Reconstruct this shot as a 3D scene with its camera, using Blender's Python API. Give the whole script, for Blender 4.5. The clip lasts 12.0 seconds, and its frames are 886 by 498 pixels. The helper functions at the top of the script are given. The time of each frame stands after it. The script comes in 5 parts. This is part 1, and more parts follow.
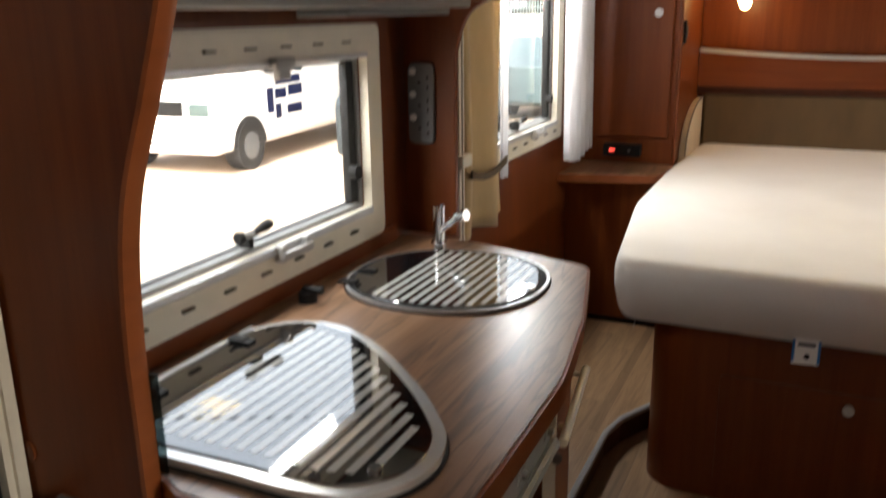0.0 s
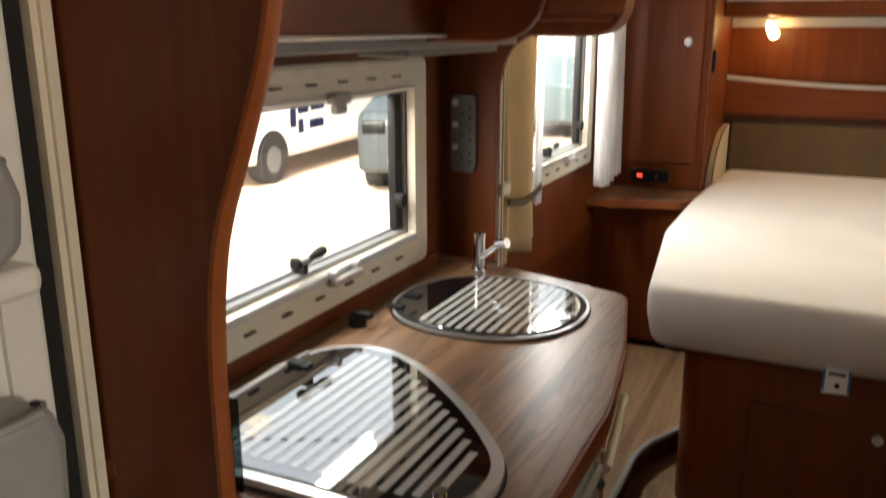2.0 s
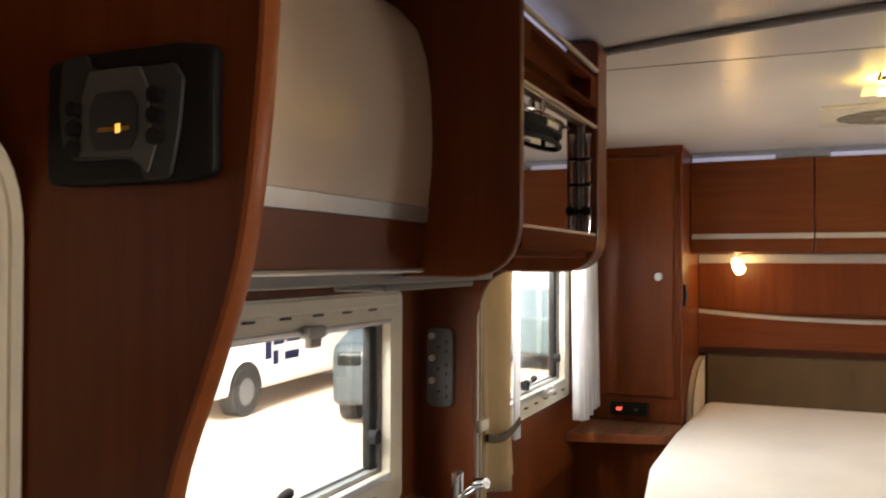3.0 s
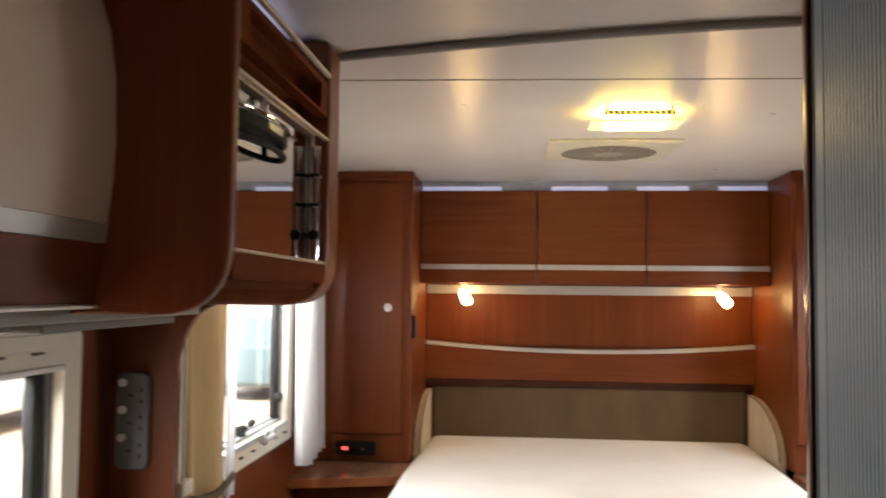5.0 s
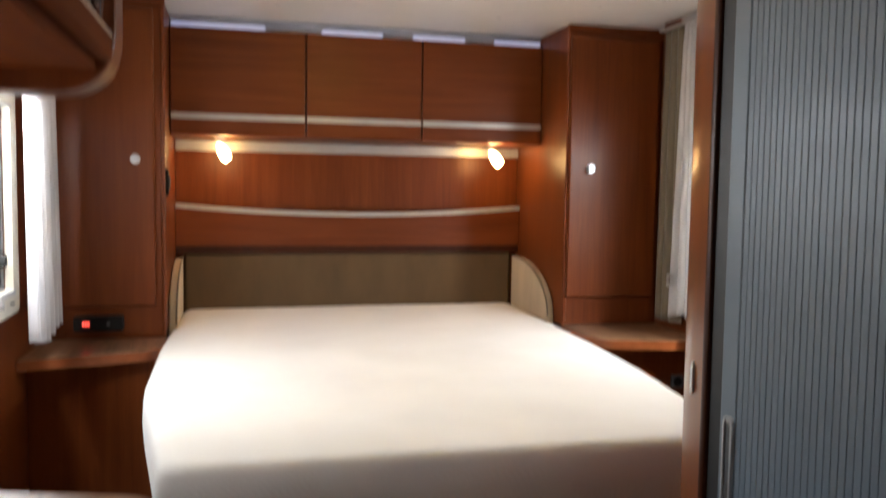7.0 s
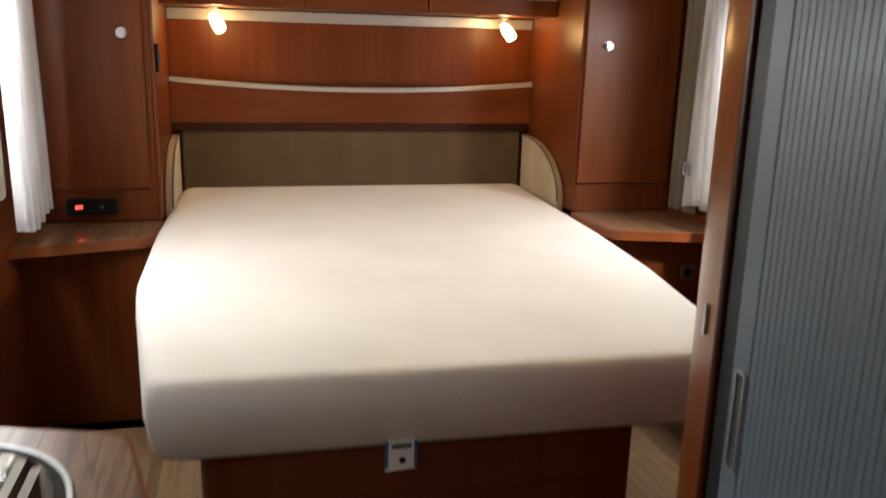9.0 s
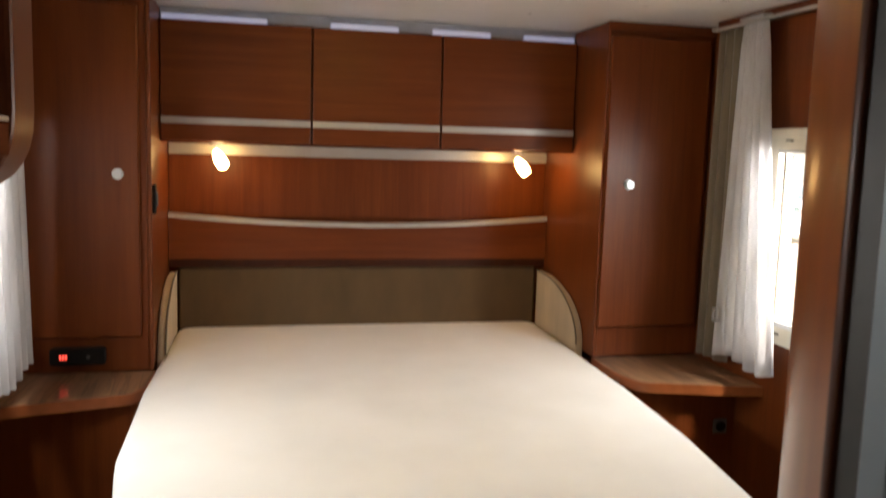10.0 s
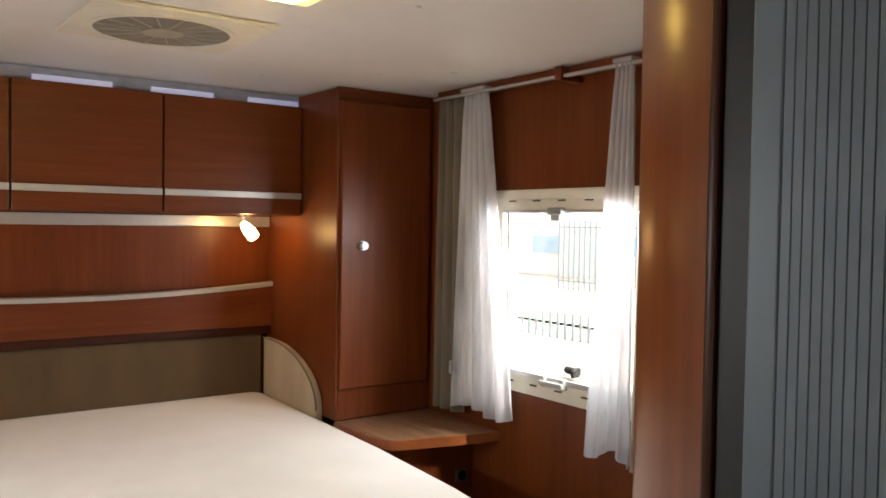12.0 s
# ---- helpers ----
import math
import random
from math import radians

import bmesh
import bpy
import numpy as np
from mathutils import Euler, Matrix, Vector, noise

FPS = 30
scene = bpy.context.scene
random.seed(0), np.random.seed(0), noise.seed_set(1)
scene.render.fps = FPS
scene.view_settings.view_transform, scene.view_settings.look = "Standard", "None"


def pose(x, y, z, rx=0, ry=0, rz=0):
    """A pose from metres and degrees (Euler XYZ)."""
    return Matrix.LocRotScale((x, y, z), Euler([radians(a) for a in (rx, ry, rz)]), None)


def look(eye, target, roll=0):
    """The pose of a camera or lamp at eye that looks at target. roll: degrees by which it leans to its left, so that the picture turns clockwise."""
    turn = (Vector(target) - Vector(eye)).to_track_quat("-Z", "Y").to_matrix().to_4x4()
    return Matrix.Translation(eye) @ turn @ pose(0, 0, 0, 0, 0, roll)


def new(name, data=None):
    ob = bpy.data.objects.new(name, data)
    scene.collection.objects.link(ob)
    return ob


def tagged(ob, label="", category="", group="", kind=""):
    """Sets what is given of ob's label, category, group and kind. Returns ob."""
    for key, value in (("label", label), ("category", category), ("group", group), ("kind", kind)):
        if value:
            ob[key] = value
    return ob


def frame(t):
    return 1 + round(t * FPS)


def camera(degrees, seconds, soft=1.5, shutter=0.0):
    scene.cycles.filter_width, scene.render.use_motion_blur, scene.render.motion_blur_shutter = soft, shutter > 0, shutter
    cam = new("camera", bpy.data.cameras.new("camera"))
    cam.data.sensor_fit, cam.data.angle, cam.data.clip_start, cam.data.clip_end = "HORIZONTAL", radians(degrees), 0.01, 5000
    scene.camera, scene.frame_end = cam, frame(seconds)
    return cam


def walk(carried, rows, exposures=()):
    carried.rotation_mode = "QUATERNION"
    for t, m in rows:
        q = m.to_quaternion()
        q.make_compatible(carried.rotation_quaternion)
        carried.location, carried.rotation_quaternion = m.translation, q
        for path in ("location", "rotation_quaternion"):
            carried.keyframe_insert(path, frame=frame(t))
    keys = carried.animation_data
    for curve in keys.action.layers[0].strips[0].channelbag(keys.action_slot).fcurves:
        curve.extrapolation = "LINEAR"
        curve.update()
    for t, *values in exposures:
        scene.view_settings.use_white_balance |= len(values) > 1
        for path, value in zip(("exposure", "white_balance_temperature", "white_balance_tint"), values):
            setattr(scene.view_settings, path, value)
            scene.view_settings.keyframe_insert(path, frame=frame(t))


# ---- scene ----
cam = camera(56.3, 12.0, soft=1.6, shutter=0.5)
PATH = [
    (0, (-0.196, -0.237, 1.457), (-0.997, 1.511, 0.907), -0.8),
    (0.5, (-0.24, -0.201, 1.372), (-1.056, 1.494, 0.691), -0.9),
    (1, (-0.236, -0.219, 1.398), (-1.056, 1.471, 0.709), -0.8),
    (1.5, (-0.228, -0.282, 1.473), (-1.048, 1.419, 0.813), -0.4),
    (2, (-0.232, -0.31, 1.5), (-1.067, 1.432, 0.984), -0.1),
    (2.5, (-0.244, -0.307, 1.505), (-1.103, 1.489, 1.312), 0.1),
    (2.7, (-0.245, -0.297, 1.504), (-1.106, 1.507, 1.443), 0.1),
    (4.3, (-0.294, -0.172, 1.493), (-0.705, 1.78, 1.632), 0.6),
    (4.5, (-0.299, -0.151, 1.493), (-0.661, 1.811, 1.632), 0.7),
    (5, (-0.31, -0.035, 1.511), (-0.492, 1.954, 1.613), 0.6),
    (5.5, (-0.35, 0.043, 1.528), (-0.275, 2.041, 1.541), 0.5),
    (6, (-0.411, 0.111, 1.549), (-0.095, 2.086, 1.51), 0.6),
    (6.5, (-0.498, 0.185, 1.489), (-0.036, 2.131, 1.441), 0.7),
    (7, (-0.516, 0.26, 1.356), (-0.019, 2.193, 1.213), 0.8),
    (7.2, (-0.499, 0.278, 1.288), (-0.005, 2.203, 1.066), 1.0),
    (8.8, (-0.482, 0.317, 1.396), (-0.018, 2.201, 0.912), 1.5),
    (9, (-0.463, 0.376, 1.441), (-0.001, 2.261, 0.957), 1.6),
    (9.5, (-0.429, 0.514, 1.551), (0.03, 2.408, 1.105), 1.8),
    (10, (-0.44, 0.588, 1.544), (0.014, 2.521, 1.306), 1.7),
    (10.5, (-0.536, 0.662, 1.538), (0.022, 2.58, 1.451), 1.6),
    (11, (-0.573, 0.704, 1.542), (0.282, 2.51, 1.472), 1.1),
    (11.5, (-0.608, 0.716, 1.545), (0.482, 2.392, 1.478), 0.8),
    (12, (-0.651, 0.725, 1.525), (0.529, 2.339, 1.464), 0.9),
]
walk(cam, [(t, look(eye, target, roll)) for t, eye, target, roll in PATH], [(0, 2.64, 6850, 10), (0.5, 2.72, 7250, 10), (2, 2.68, 7300, 10), (2.6, 2.58, 7200, 10), (4.4, 2.9, 6750, 10), (6.0, 2.9, 6500, 10), (7.0, 2.9, 6450, 10), (8.8, 2.85, 6650, 10), (9.0, 2.74, 6750, 10), (9.5, 2.42, 6900, 10), (10.5, 2.6, 6950, 10), (12, 2.5, 6600, 10)])

# ---------------------------------------------------------------- light
world = bpy.data.worlds.new("sky")
scene.world = world
world.use_nodes = True
wn = world.node_tree.nodes
sky = wn.new("ShaderNodeTexSky")
sky.sky_type = "NISHITA"
sky.sun_disc = False
sky.sun_elevation = radians(42)
sky.sun_rotation = radians(168)
sky.dust_density, sky.air_density, sky.ozone_density = 6.0, 1.0, 0.5
haze = wn.new("ShaderNodeHueSaturation")
haze.inputs["Saturation"].default_value = 0.42
haze.inputs["Value"].default_value = 1.25
world.node_tree.links.new(sky.outputs[0], haze.inputs["Color"])
world.node_tree.links.new(haze.outputs[0], wn["Background"].inputs[0])
wn["Background"].inputs[1].default_value = 0.115

sun_data = bpy.data.lights.new("sun", "SUN")
sun_data.energy, sun_data.angle, sun_data.color = 2.2, radians(10), (1.0, 0.95, 0.88)
sun = new("sun", sun_data)
sun.matrix_world = look((0, 0, 30), (-2.5, 12, 30 - 11))


def window_light(name, at, to, w, hgt, watts, tint=(0.94, 0.96, 0.985)):
    """The sky's light in a window's opening; also used for the added door fill."""
    d = bpy.data.lights.new(name, "AREA")
    d.shape, d.size, d.size_y, d.energy, d.color = "RECTANGLE", w, hgt, watts, tint
    o = new(name, d)
    o.matrix_world = look(at, to)
    return o


# Added fill lamp in an invented, unseen east opening, to brighten the entrance door.
window_light("added_door_fill_light", (1.16, 0.20, 1.3), (-1.1, 0.0, 0.85), 0.18, 0.5, 2.1, (1.0, 0.93, 0.83))
window_light("kitchen_window_light", (-1.20, 0.99, 1.415), (0.15, 1.05, 0.80), 0.70, 0.07, 1.3)
window_light("bed_window_light", (-1.195, 2.44, 1.515), (0, 2.44, 0.75), 0.68, 0.10, 1.95)
window_light("side_window_light", (1.195, 2.44, 1.515), (0, 2.44, 0.75), 0.68, 0.10, 1.9)


# ---------------------------------------------------------------- materials
class Nodes:
    """A small builder for node materials."""

    def __init__(self, name):
        self.m = bpy.data.materials.new(name)
        self.m.use_nodes = True
        self.t = self.m.node_tree
        self.b = self.t.nodes["Principled BSDF"]
        self.out = self.t.nodes["Material Output"]

    def node(self, kind):
        return self.t.nodes.new(kind)

    def link(self, a, b):
        self.t.links.new(a, b)

    def coords(self, scale):
        c = self.node("ShaderNodeTexCoord")
        m = self.node("ShaderNodeMapping")
        m.inputs["Scale"].default_value = scale
        self.link(c.outputs["Object"], m.inputs["Vector"])
        return m.outputs[0]

    def noise(self, scale, size, detail=4.0, rough=0.55, distort=0.0):
        n = self.node("ShaderNodeTexNoise")
        n.inputs["Scale"].default_value = size
        n.inputs["Detail"].default_value = detail
        n.inputs["Roughness"].default_value = rough
        n.inputs["Distortion"].default_value = distort
        self.link(self.coords(scale), n.inputs["Vector"])
        return n.outputs["Fac"]

    def ramp(self, fac, stops):
        r = self.node("ShaderNodeValToRGB")
        e = r.color_ramp.elements
        while len(e) < len(stops):
            e.new(0.5)
        for k, (p, c) in enumerate(stops):
            e[k].position, e[k].color = p, (*c, 1)
        self.link(fac, r.inputs[0])
        return r.outputs[0]

    def mix(self, fac, a, b, kind="MIX"):
        n = self.node("ShaderNodeMix")
        n.data_type, n.blend_type = "RGBA", kind
        for sock, v in ((n.inputs[0], fac), (n.inputs[6], a), (n.inputs[7], b)):
            if isinstance(v, (int, float)):
                sock.default_value = v
            elif isinstance(v, tuple):
                sock.default_value = (*v, 1)
            else:
                self.link(v, sock)
        return n.outputs[2]

    def remap(self, fac, lo, hi):
        n = self.node("ShaderNodeMapRange")
        n.inputs[3].default_value, n.inputs[4].default_value = lo, hi
        self.link(fac, n.inputs[0])
        return n.outputs[0]

    def bump(self, fac, strength, distance=0.002):
        n = self.node("ShaderNodeBump")
        n.inputs["Strength"].default_value = strength
        n.inputs["Distance"].default_value = distance
        self.link(fac, n.inputs["Height"])
        self.link(n.outputs[0], self.b.inputs["Normal"])

    def set(self, **kw):
        for k, v in kw.items():
            s = self.b.inputs[k.replace("_", " ")]
            if hasattr(v, "is_linked"):
                self.link(v, s)
            elif isinstance(v, tuple):
                s.default_value = (*v, 1) if len(v) == 3 else v
            else:
                s.default_value = v
        return self


def plain(name, col, rough=0.5, metal=0.0, spread=0.12, size=18.0, bumped=0.0, **kw):
    """A painted, moulded or metal surface with slight blotches and scuffs."""
    n = Nodes(name)
    f = n.noise((1, 1, 1), size, 5, 0.6)
    lo = tuple(c * (1 - spread) for c in col)
    hi = tuple(min(1, c * (1 + spread)) for c in col)
    n.set(Base_Color=n.ramp(f, [(0.3, lo), (0.7, hi)]), Roughness=n.remap(n.noise((1, 1, 1), size * 3), rough * 0.8, min(1, rough * 1.2)), Metallic=metal, **kw)
    if bumped:
        n.bump(n.noise((1, 1, 1), size * 22, 3), bumped, 0.001)
    return n.m


def wood(name, along, dark, mid, light, rough=0.38, fine=1.0):
    """Veneer with its grain along one axis."""
    k = "xyz".index(along)

    def stretch(across, length):
        v = [across] * 3
        v[k] = length
        return v

    n = Nodes(name)
    broad = n.noise(stretch(3.2 * fine, 0.45), 1.8, 4, 0.55, 0.5)
    grain = n.noise(stretch(17.0 * fine, 0.9), 2.2, 6, 0.62, 0.45)
    pores = n.noise(stretch(150.0 * fine, 5.0), 3.0, 2, 0.5)
    c = n.ramp(grain, [(0.14, dark), (0.5, mid), (0.88, light)])
    c = n.mix(n.remap(broad, -0.15, 0.75), c, n.ramp(broad, [(0.30, dark), (0.5, mid), (0.72, light)]))
    c = n.mix(n.remap(pores, -0.15, 0.26), c, dark)
    n.set(Base_Color=c, Roughness=n.remap(grain, rough * 0.85, rough * 1.2), Specular_IOR_Level=0.24, Coat_Weight=0.04, Coat_Roughness=0.2)
    n.bump(pores, 0.08, 0.0005)
    return n.m


CH_D, CH_M, CH_L = (0.080, 0.0160, 0.0036), (0.142, 0.0330, 0.0074), (0.205, 0.0550, 0.0125)
cherry_z = wood("cherry_veneer_upright", "z", CH_D, CH_M, CH_L)
cherry_x = wood("cherry_veneer_crosswise", "x", CH_D, CH_M, CH_L)
cherry_y = wood("cherry_veneer_lengthwise", "y", CH_D, CH_M, CH_L)
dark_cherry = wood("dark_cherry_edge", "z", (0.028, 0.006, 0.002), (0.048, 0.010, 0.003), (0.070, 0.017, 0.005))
lacquer_cherry = wood("lacquered_cherry", "z", (0.120, 0.028, 0.007), (0.205, 0.056, 0.014), (0.280, 0.085, 0.022), 0.30)
lacquer_cherry.node_tree.nodes["Principled BSDF"].inputs["Coat Weight"].default_value = 0.30
lacquer_cherry.node_tree.nodes["Principled BSDF"].inputs["Specular IOR Level"].default_value = 0.32
matte_cherry = wood("matte_cherry", "y", CH_D, CH_M, CH_L, 0.75)
matte_cherry.node_tree.nodes["Principled BSDF"].inputs["Specular IOR Level"].default_value = 0.04
matte_cherry.node_tree.nodes["Principled BSDF"].inputs["Coat Weight"].default_value = 0.0
edge_wood = wood("cherry_edge_band", "y", (0.15, 0.040, 0.012), (0.23, 0.066, 0.020), (0.29, 0.093, 0.030), 0.3)


def walnut_material():
    n = Nodes("walnut_laminate")
    warp = n.noise((2.2, 0.9, 2.2), 2.0, 3, 0.5)
    wide = n.noise((13, 1.1, 13), 1.7, 5, 0.62, 0.9)
    thin = n.noise((60, 2.0, 60), 2.0, 4, 0.55, 0.5)
    c = n.ramp(wide, [(0.30, (0.090, 0.042, 0.022)), (0.42, (0.190, 0.096, 0.049)), (0.56, (0.280, 0.152, 0.081)), (0.75, (0.345, 0.202, 0.114))])
    c = n.mix(n.remap(thin, -0.2, 0.5), c, n.ramp(thin, [(0.35, (0.10, 0.055, 0.033)), (0.6, (0.30, 0.19, 0.125))]))
    vein = n.noise((5.5, 0.42, 5.5), 2.4, 4, 0.55, 1.2)
    c = n.mix(n.ramp(vein, [(0.455, (0, 0, 0)), (0.49, (0.8, 0.8, 0.8)), (0.53, (0, 0, 0))]), c, (0.055, 0.030, 0.019))
    c = n.mix(n.remap(warp, 0.0, 0.2), c, (0.30, 0.18, 0.11))
    n.set(Base_Color=c, Roughness=n.remap(thin, 0.26, 0.36), Coat_Weight=0.25, Coat_Roughness=0.28)
    n.bump(thin, 0.06, 0.0005)
    return n.m


walnut = walnut_material()


def floor_material():
    n = Nodes("oak_vinyl")
    info = n.node("ShaderNodeObjectInfo")
    grain = n.noise((22, 2.0, 22), 2.0, 5, 0.6, 0.7)
    blot = n.noise((4, 1.5, 4), 2.0, 3)
    c = n.ramp(grain, [(0.28, (0.15, 0.089, 0.045)), (0.52, (0.25, 0.156, 0.083)), (0.75, (0.325, 0.212, 0.118))])
    tone = n.ramp(info.outputs["Random"], [(0.0, (0.78, 0.75, 0.72)), (0.5, (1.02, 1.0, 0.97)), (1.0, (1.30, 1.27, 1.22))])
    c = n.mix(1.0, c, tone, "MULTIPLY")
    c = n.mix(n.remap(blot, 0.0, 0.2), c, (0.255, 0.165, 0.100))
    n.set(Base_Color=c, Roughness=n.remap(grain, 0.38, 0.55))
    n.bump(grain, 0.10, 0.0008)
    return n.m


oak = floor_material()


def mattress_material():
    n = Nodes("knitted_mattress_cover")
    w = n.node("ShaderNodeTexWave")
    w.wave_type, w.bands_direction = "BANDS", "DIAGONAL"
    w.inputs["Scale"].default_value = 42
    w.inputs["Distortion"].default_value = 3.0
    n.link(n.coords((1, 1, 1)), w.inputs["Vector"])
    blot = n.noise((1, 1, 1), 3.5, 4)
    c = n.ramp(blot, [(0.3, (0.77, 0.74, 0.685)), (0.7, (0.84, 0.815, 0.765))])
    marks = n.noise((5, 9, 5), 1.4, 5, 0.65)
    c = n.mix(n.ramp(marks, [(0.66, (0, 0, 0)), (0.78, (0.25, 0.25, 0.25))]), c, (0.55, 0.50, 0.42))
    n.set(Base_Color=c, Roughness=0.85, Sheen_Weight=0.25)
    n.bump(w.outputs["Fac"], 0.22, 0.0015)
    return n.m


mattress_fabric = mattress_material()


def cloth(name, col, rough=0.9, through_light=0.0, clear=0.0, threads=900, sheen=0.3):
    n = Nodes(name)
    f = n.noise((1, 1, 0.4), 9, 5)
    thread = n.noise((1, 1, 1), threads, 2)
    lo, hi = tuple(c * 0.82 for c in col), tuple(min(1, c * 1.12) for c in col)
    c = n.ramp(f, [(0.3, lo), (0.7, hi)])
    n.set(Base_Color=c, Roughness=rough, Sheen_Weight=sheen)
    n.bump(thread, 0.25, 0.001)
    if through_light:
        tr = n.node("ShaderNodeBsdfTranslucent")
        n.link(c, tr.inputs[0])
        mx = n.node("ShaderNodeMixShader")
        mx.inputs[0].default_value = through_light
        n.link(n.b.outputs[0], mx.inputs[1])
        n.link(tr.outputs[0], mx.inputs[2])
        last = mx.outputs[0]
        if clear:
            tp = n.node("ShaderNodeBsdfTransparent")
            m2 = n.node("ShaderNodeMixShader")
            m2.inputs[0].default_value = clear
            n.link(last, m2.inputs[1])
            n.link(tp.outputs[0], m2.inputs[2])
            last = m2.outputs[0]
        n.link(last, n.out.inputs[0])
    return n.m


lace_cloth = cloth("white_voile", (0.80, 0.80, 0.82), 0.9, 0.55, 0.36, sheen=0.1)
beige_cloth = cloth("beige_curtain_cloth", (0.62, 0.455, 0.235), 0.75, 0.25)
taupe_cloth = cloth("taupe_curtain_cloth", (0.150, 0.118, 0.078), 0.85, 0.05)
headboard_cloth = cloth("taupe_upholstery", (0.105, 0.064, 0.029), 0.9, threads=500, sheen=0.0)
cushion_cloth = cloth("beige_upholstery", (0.46, 0.36, 0.235), 0.9, threads=500)
liner_cloth = cloth("cream_curtain_lining", (0.72, 0.64, 0.48), 0.85, 0.3)

ceiling_skin = plain("ceiling_laminate", (0.78, 0.755, 0.72), 0.30, spread=0.03, size=4)
cream = plain("cream_plastic", (0.70, 0.655, 0.54), 0.42, spread=0.05)
cream_panel = plain("cream_locker_skin", (0.62, 0.505, 0.395), 0.33, spread=0.05, size=6)
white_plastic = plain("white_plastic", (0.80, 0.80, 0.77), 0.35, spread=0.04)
black_plastic = plain("black_plastic", (0.006, 0.006, 0.0065), 0.5, spread=0.2, Specular_IOR_Level=0.25)
rubber = plain("black_rubber", (0.008, 0.008, 0.008), 0.85, spread=0.2)
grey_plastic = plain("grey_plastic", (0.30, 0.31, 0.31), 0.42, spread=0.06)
dark_grey = plain("dark_grey_plastic", (0.10, 0.105, 0.11), 0.42, spread=0.1)
channel_grey = plain("charcoal_channel", (0.022, 0.024, 0.025), 0.5, spread=0.1)
slot_dark = plain("dark_slot", (0.03, 0.025, 0.02), 0.8)
slot_brown = plain("brown_slot", (0.10, 0.085, 0.06), 0.8)
silver = plain("satin_silver_strip", (0.50, 0.495, 0.48), 0.36, 0.55, spread=0.05)
aluminium = plain("aluminium", (0.55, 0.56, 0.57), 0.38, 0.85, spread=0.07)
chrome = plain("chrome", (0.82, 0.83, 0.84), 0.08, 1.0, spread=0.03)
steel = plain("brushed_steel", (0.86, 0.86, 0.85), 0.22, 0.65, spread=0.02, size=5)
drawer_grey = plain("grey_drawer_plastic", (0.33, 0.345, 0.32), 0.3, spread=0.08, size=12)
panel_grey = plain("charcoal_plastic", (0.035, 0.037, 0.039), 0.5, spread=0.1, Specular_IOR_Level=0.3)
panel_silver = plain("dull_silver_plastic", (0.095, 0.098, 0.098), 0.5, spread=0.06, Specular_IOR_Level=0.3)
keypad_grey = plain("grey_keypad", (0.17, 0.175, 0.17), 0.45, spread=0.06)
tambour_grey = plain("grey_tambour", (0.188, 0.238, 0.288), 0.40, 0.05, spread=0.05, size=8, Specular_IOR_Level=0.3)
groove_grey = plain("dark_tambour_backing", (0.03, 0.036, 0.042), 0.6, spread=0.1)
black_glass = plain("black_glass", (0.006, 0.006, 0.007), 0.03, spread=0.1, IOR=3.3)
stripe_print = plain("grey_printed_stripe", (0.55, 0.55, 0.52), 0.05, spread=0.04, IOR=3.3)
mirror = plain("mirror", (0.62, 0.63, 0.63), 0.015, 1.0, spread=0.01)
red_blue = plain("blue_tag_edge", (0.02, 0.16, 0.42), 0.5)
wheel_black = plain("tyre", (0.012, 0.012, 0.013), 0.8)
car_white = plain("white_car_paint", (0.80, 0.80, 0.79), 0.22, spread=0.02, size=2)
car_grey = plain("grey_green_car_paint", (0.022, 0.030, 0.035), 0.35, spread=0.05, size=2)
car_glass = plain("dark_car_glass", (0.05, 0.07, 0.08), 0.06)
# Warehouse panes: the sky's reflection is put into the blue base colour.
painted_sky_glass = plain("window_painted_sky_blue", (0.30, 0.42, 0.52), 0.2, spread=0.1, size=2)
blue_print = plain("navy_graphic", (0.008, 0.014, 0.06), 0.4)
fence_paint = plain("white_green_fence_paint", (0.20, 0.26, 0.27), 0.5, spread=0.08, size=3)
building_white = plain("white_render_wall", (0.62, 0.62, 0.60), 0.8, spread=0.06, size=1)
car_pale = plain("pale_grey_green_car_paint", (0.075, 0.105, 0.115), 0.25, spread=0.05, size=2)


def glow(name, col, power):
    n = Nodes(name)
    n.set(Base_Color=(0.8, 0.8, 0.8), Emission_Color=col, Emission_Strength=power)
    return n.m


lamp_glow = glow("warm_halogen_glow", (1.0, 0.60, 0.22), 11.0)
ceiling_glow = glow("yellow_lamp_glow", (1.0, 0.67, 0.15), 4.6)
plate_glow = glow("lit_yellow_acrylic", (0.95, 0.76, 0.12), 0.22)
led_glow = glow("bluish_led_glow", (0.50, 0.58, 1.0), 0.055)
red_glow = glow("red_digits", (1.0, 0.04, 0.02), 0.45)
amber_glow = glow("amber_led", (1.0, 0.45, 0.03), 0.2)


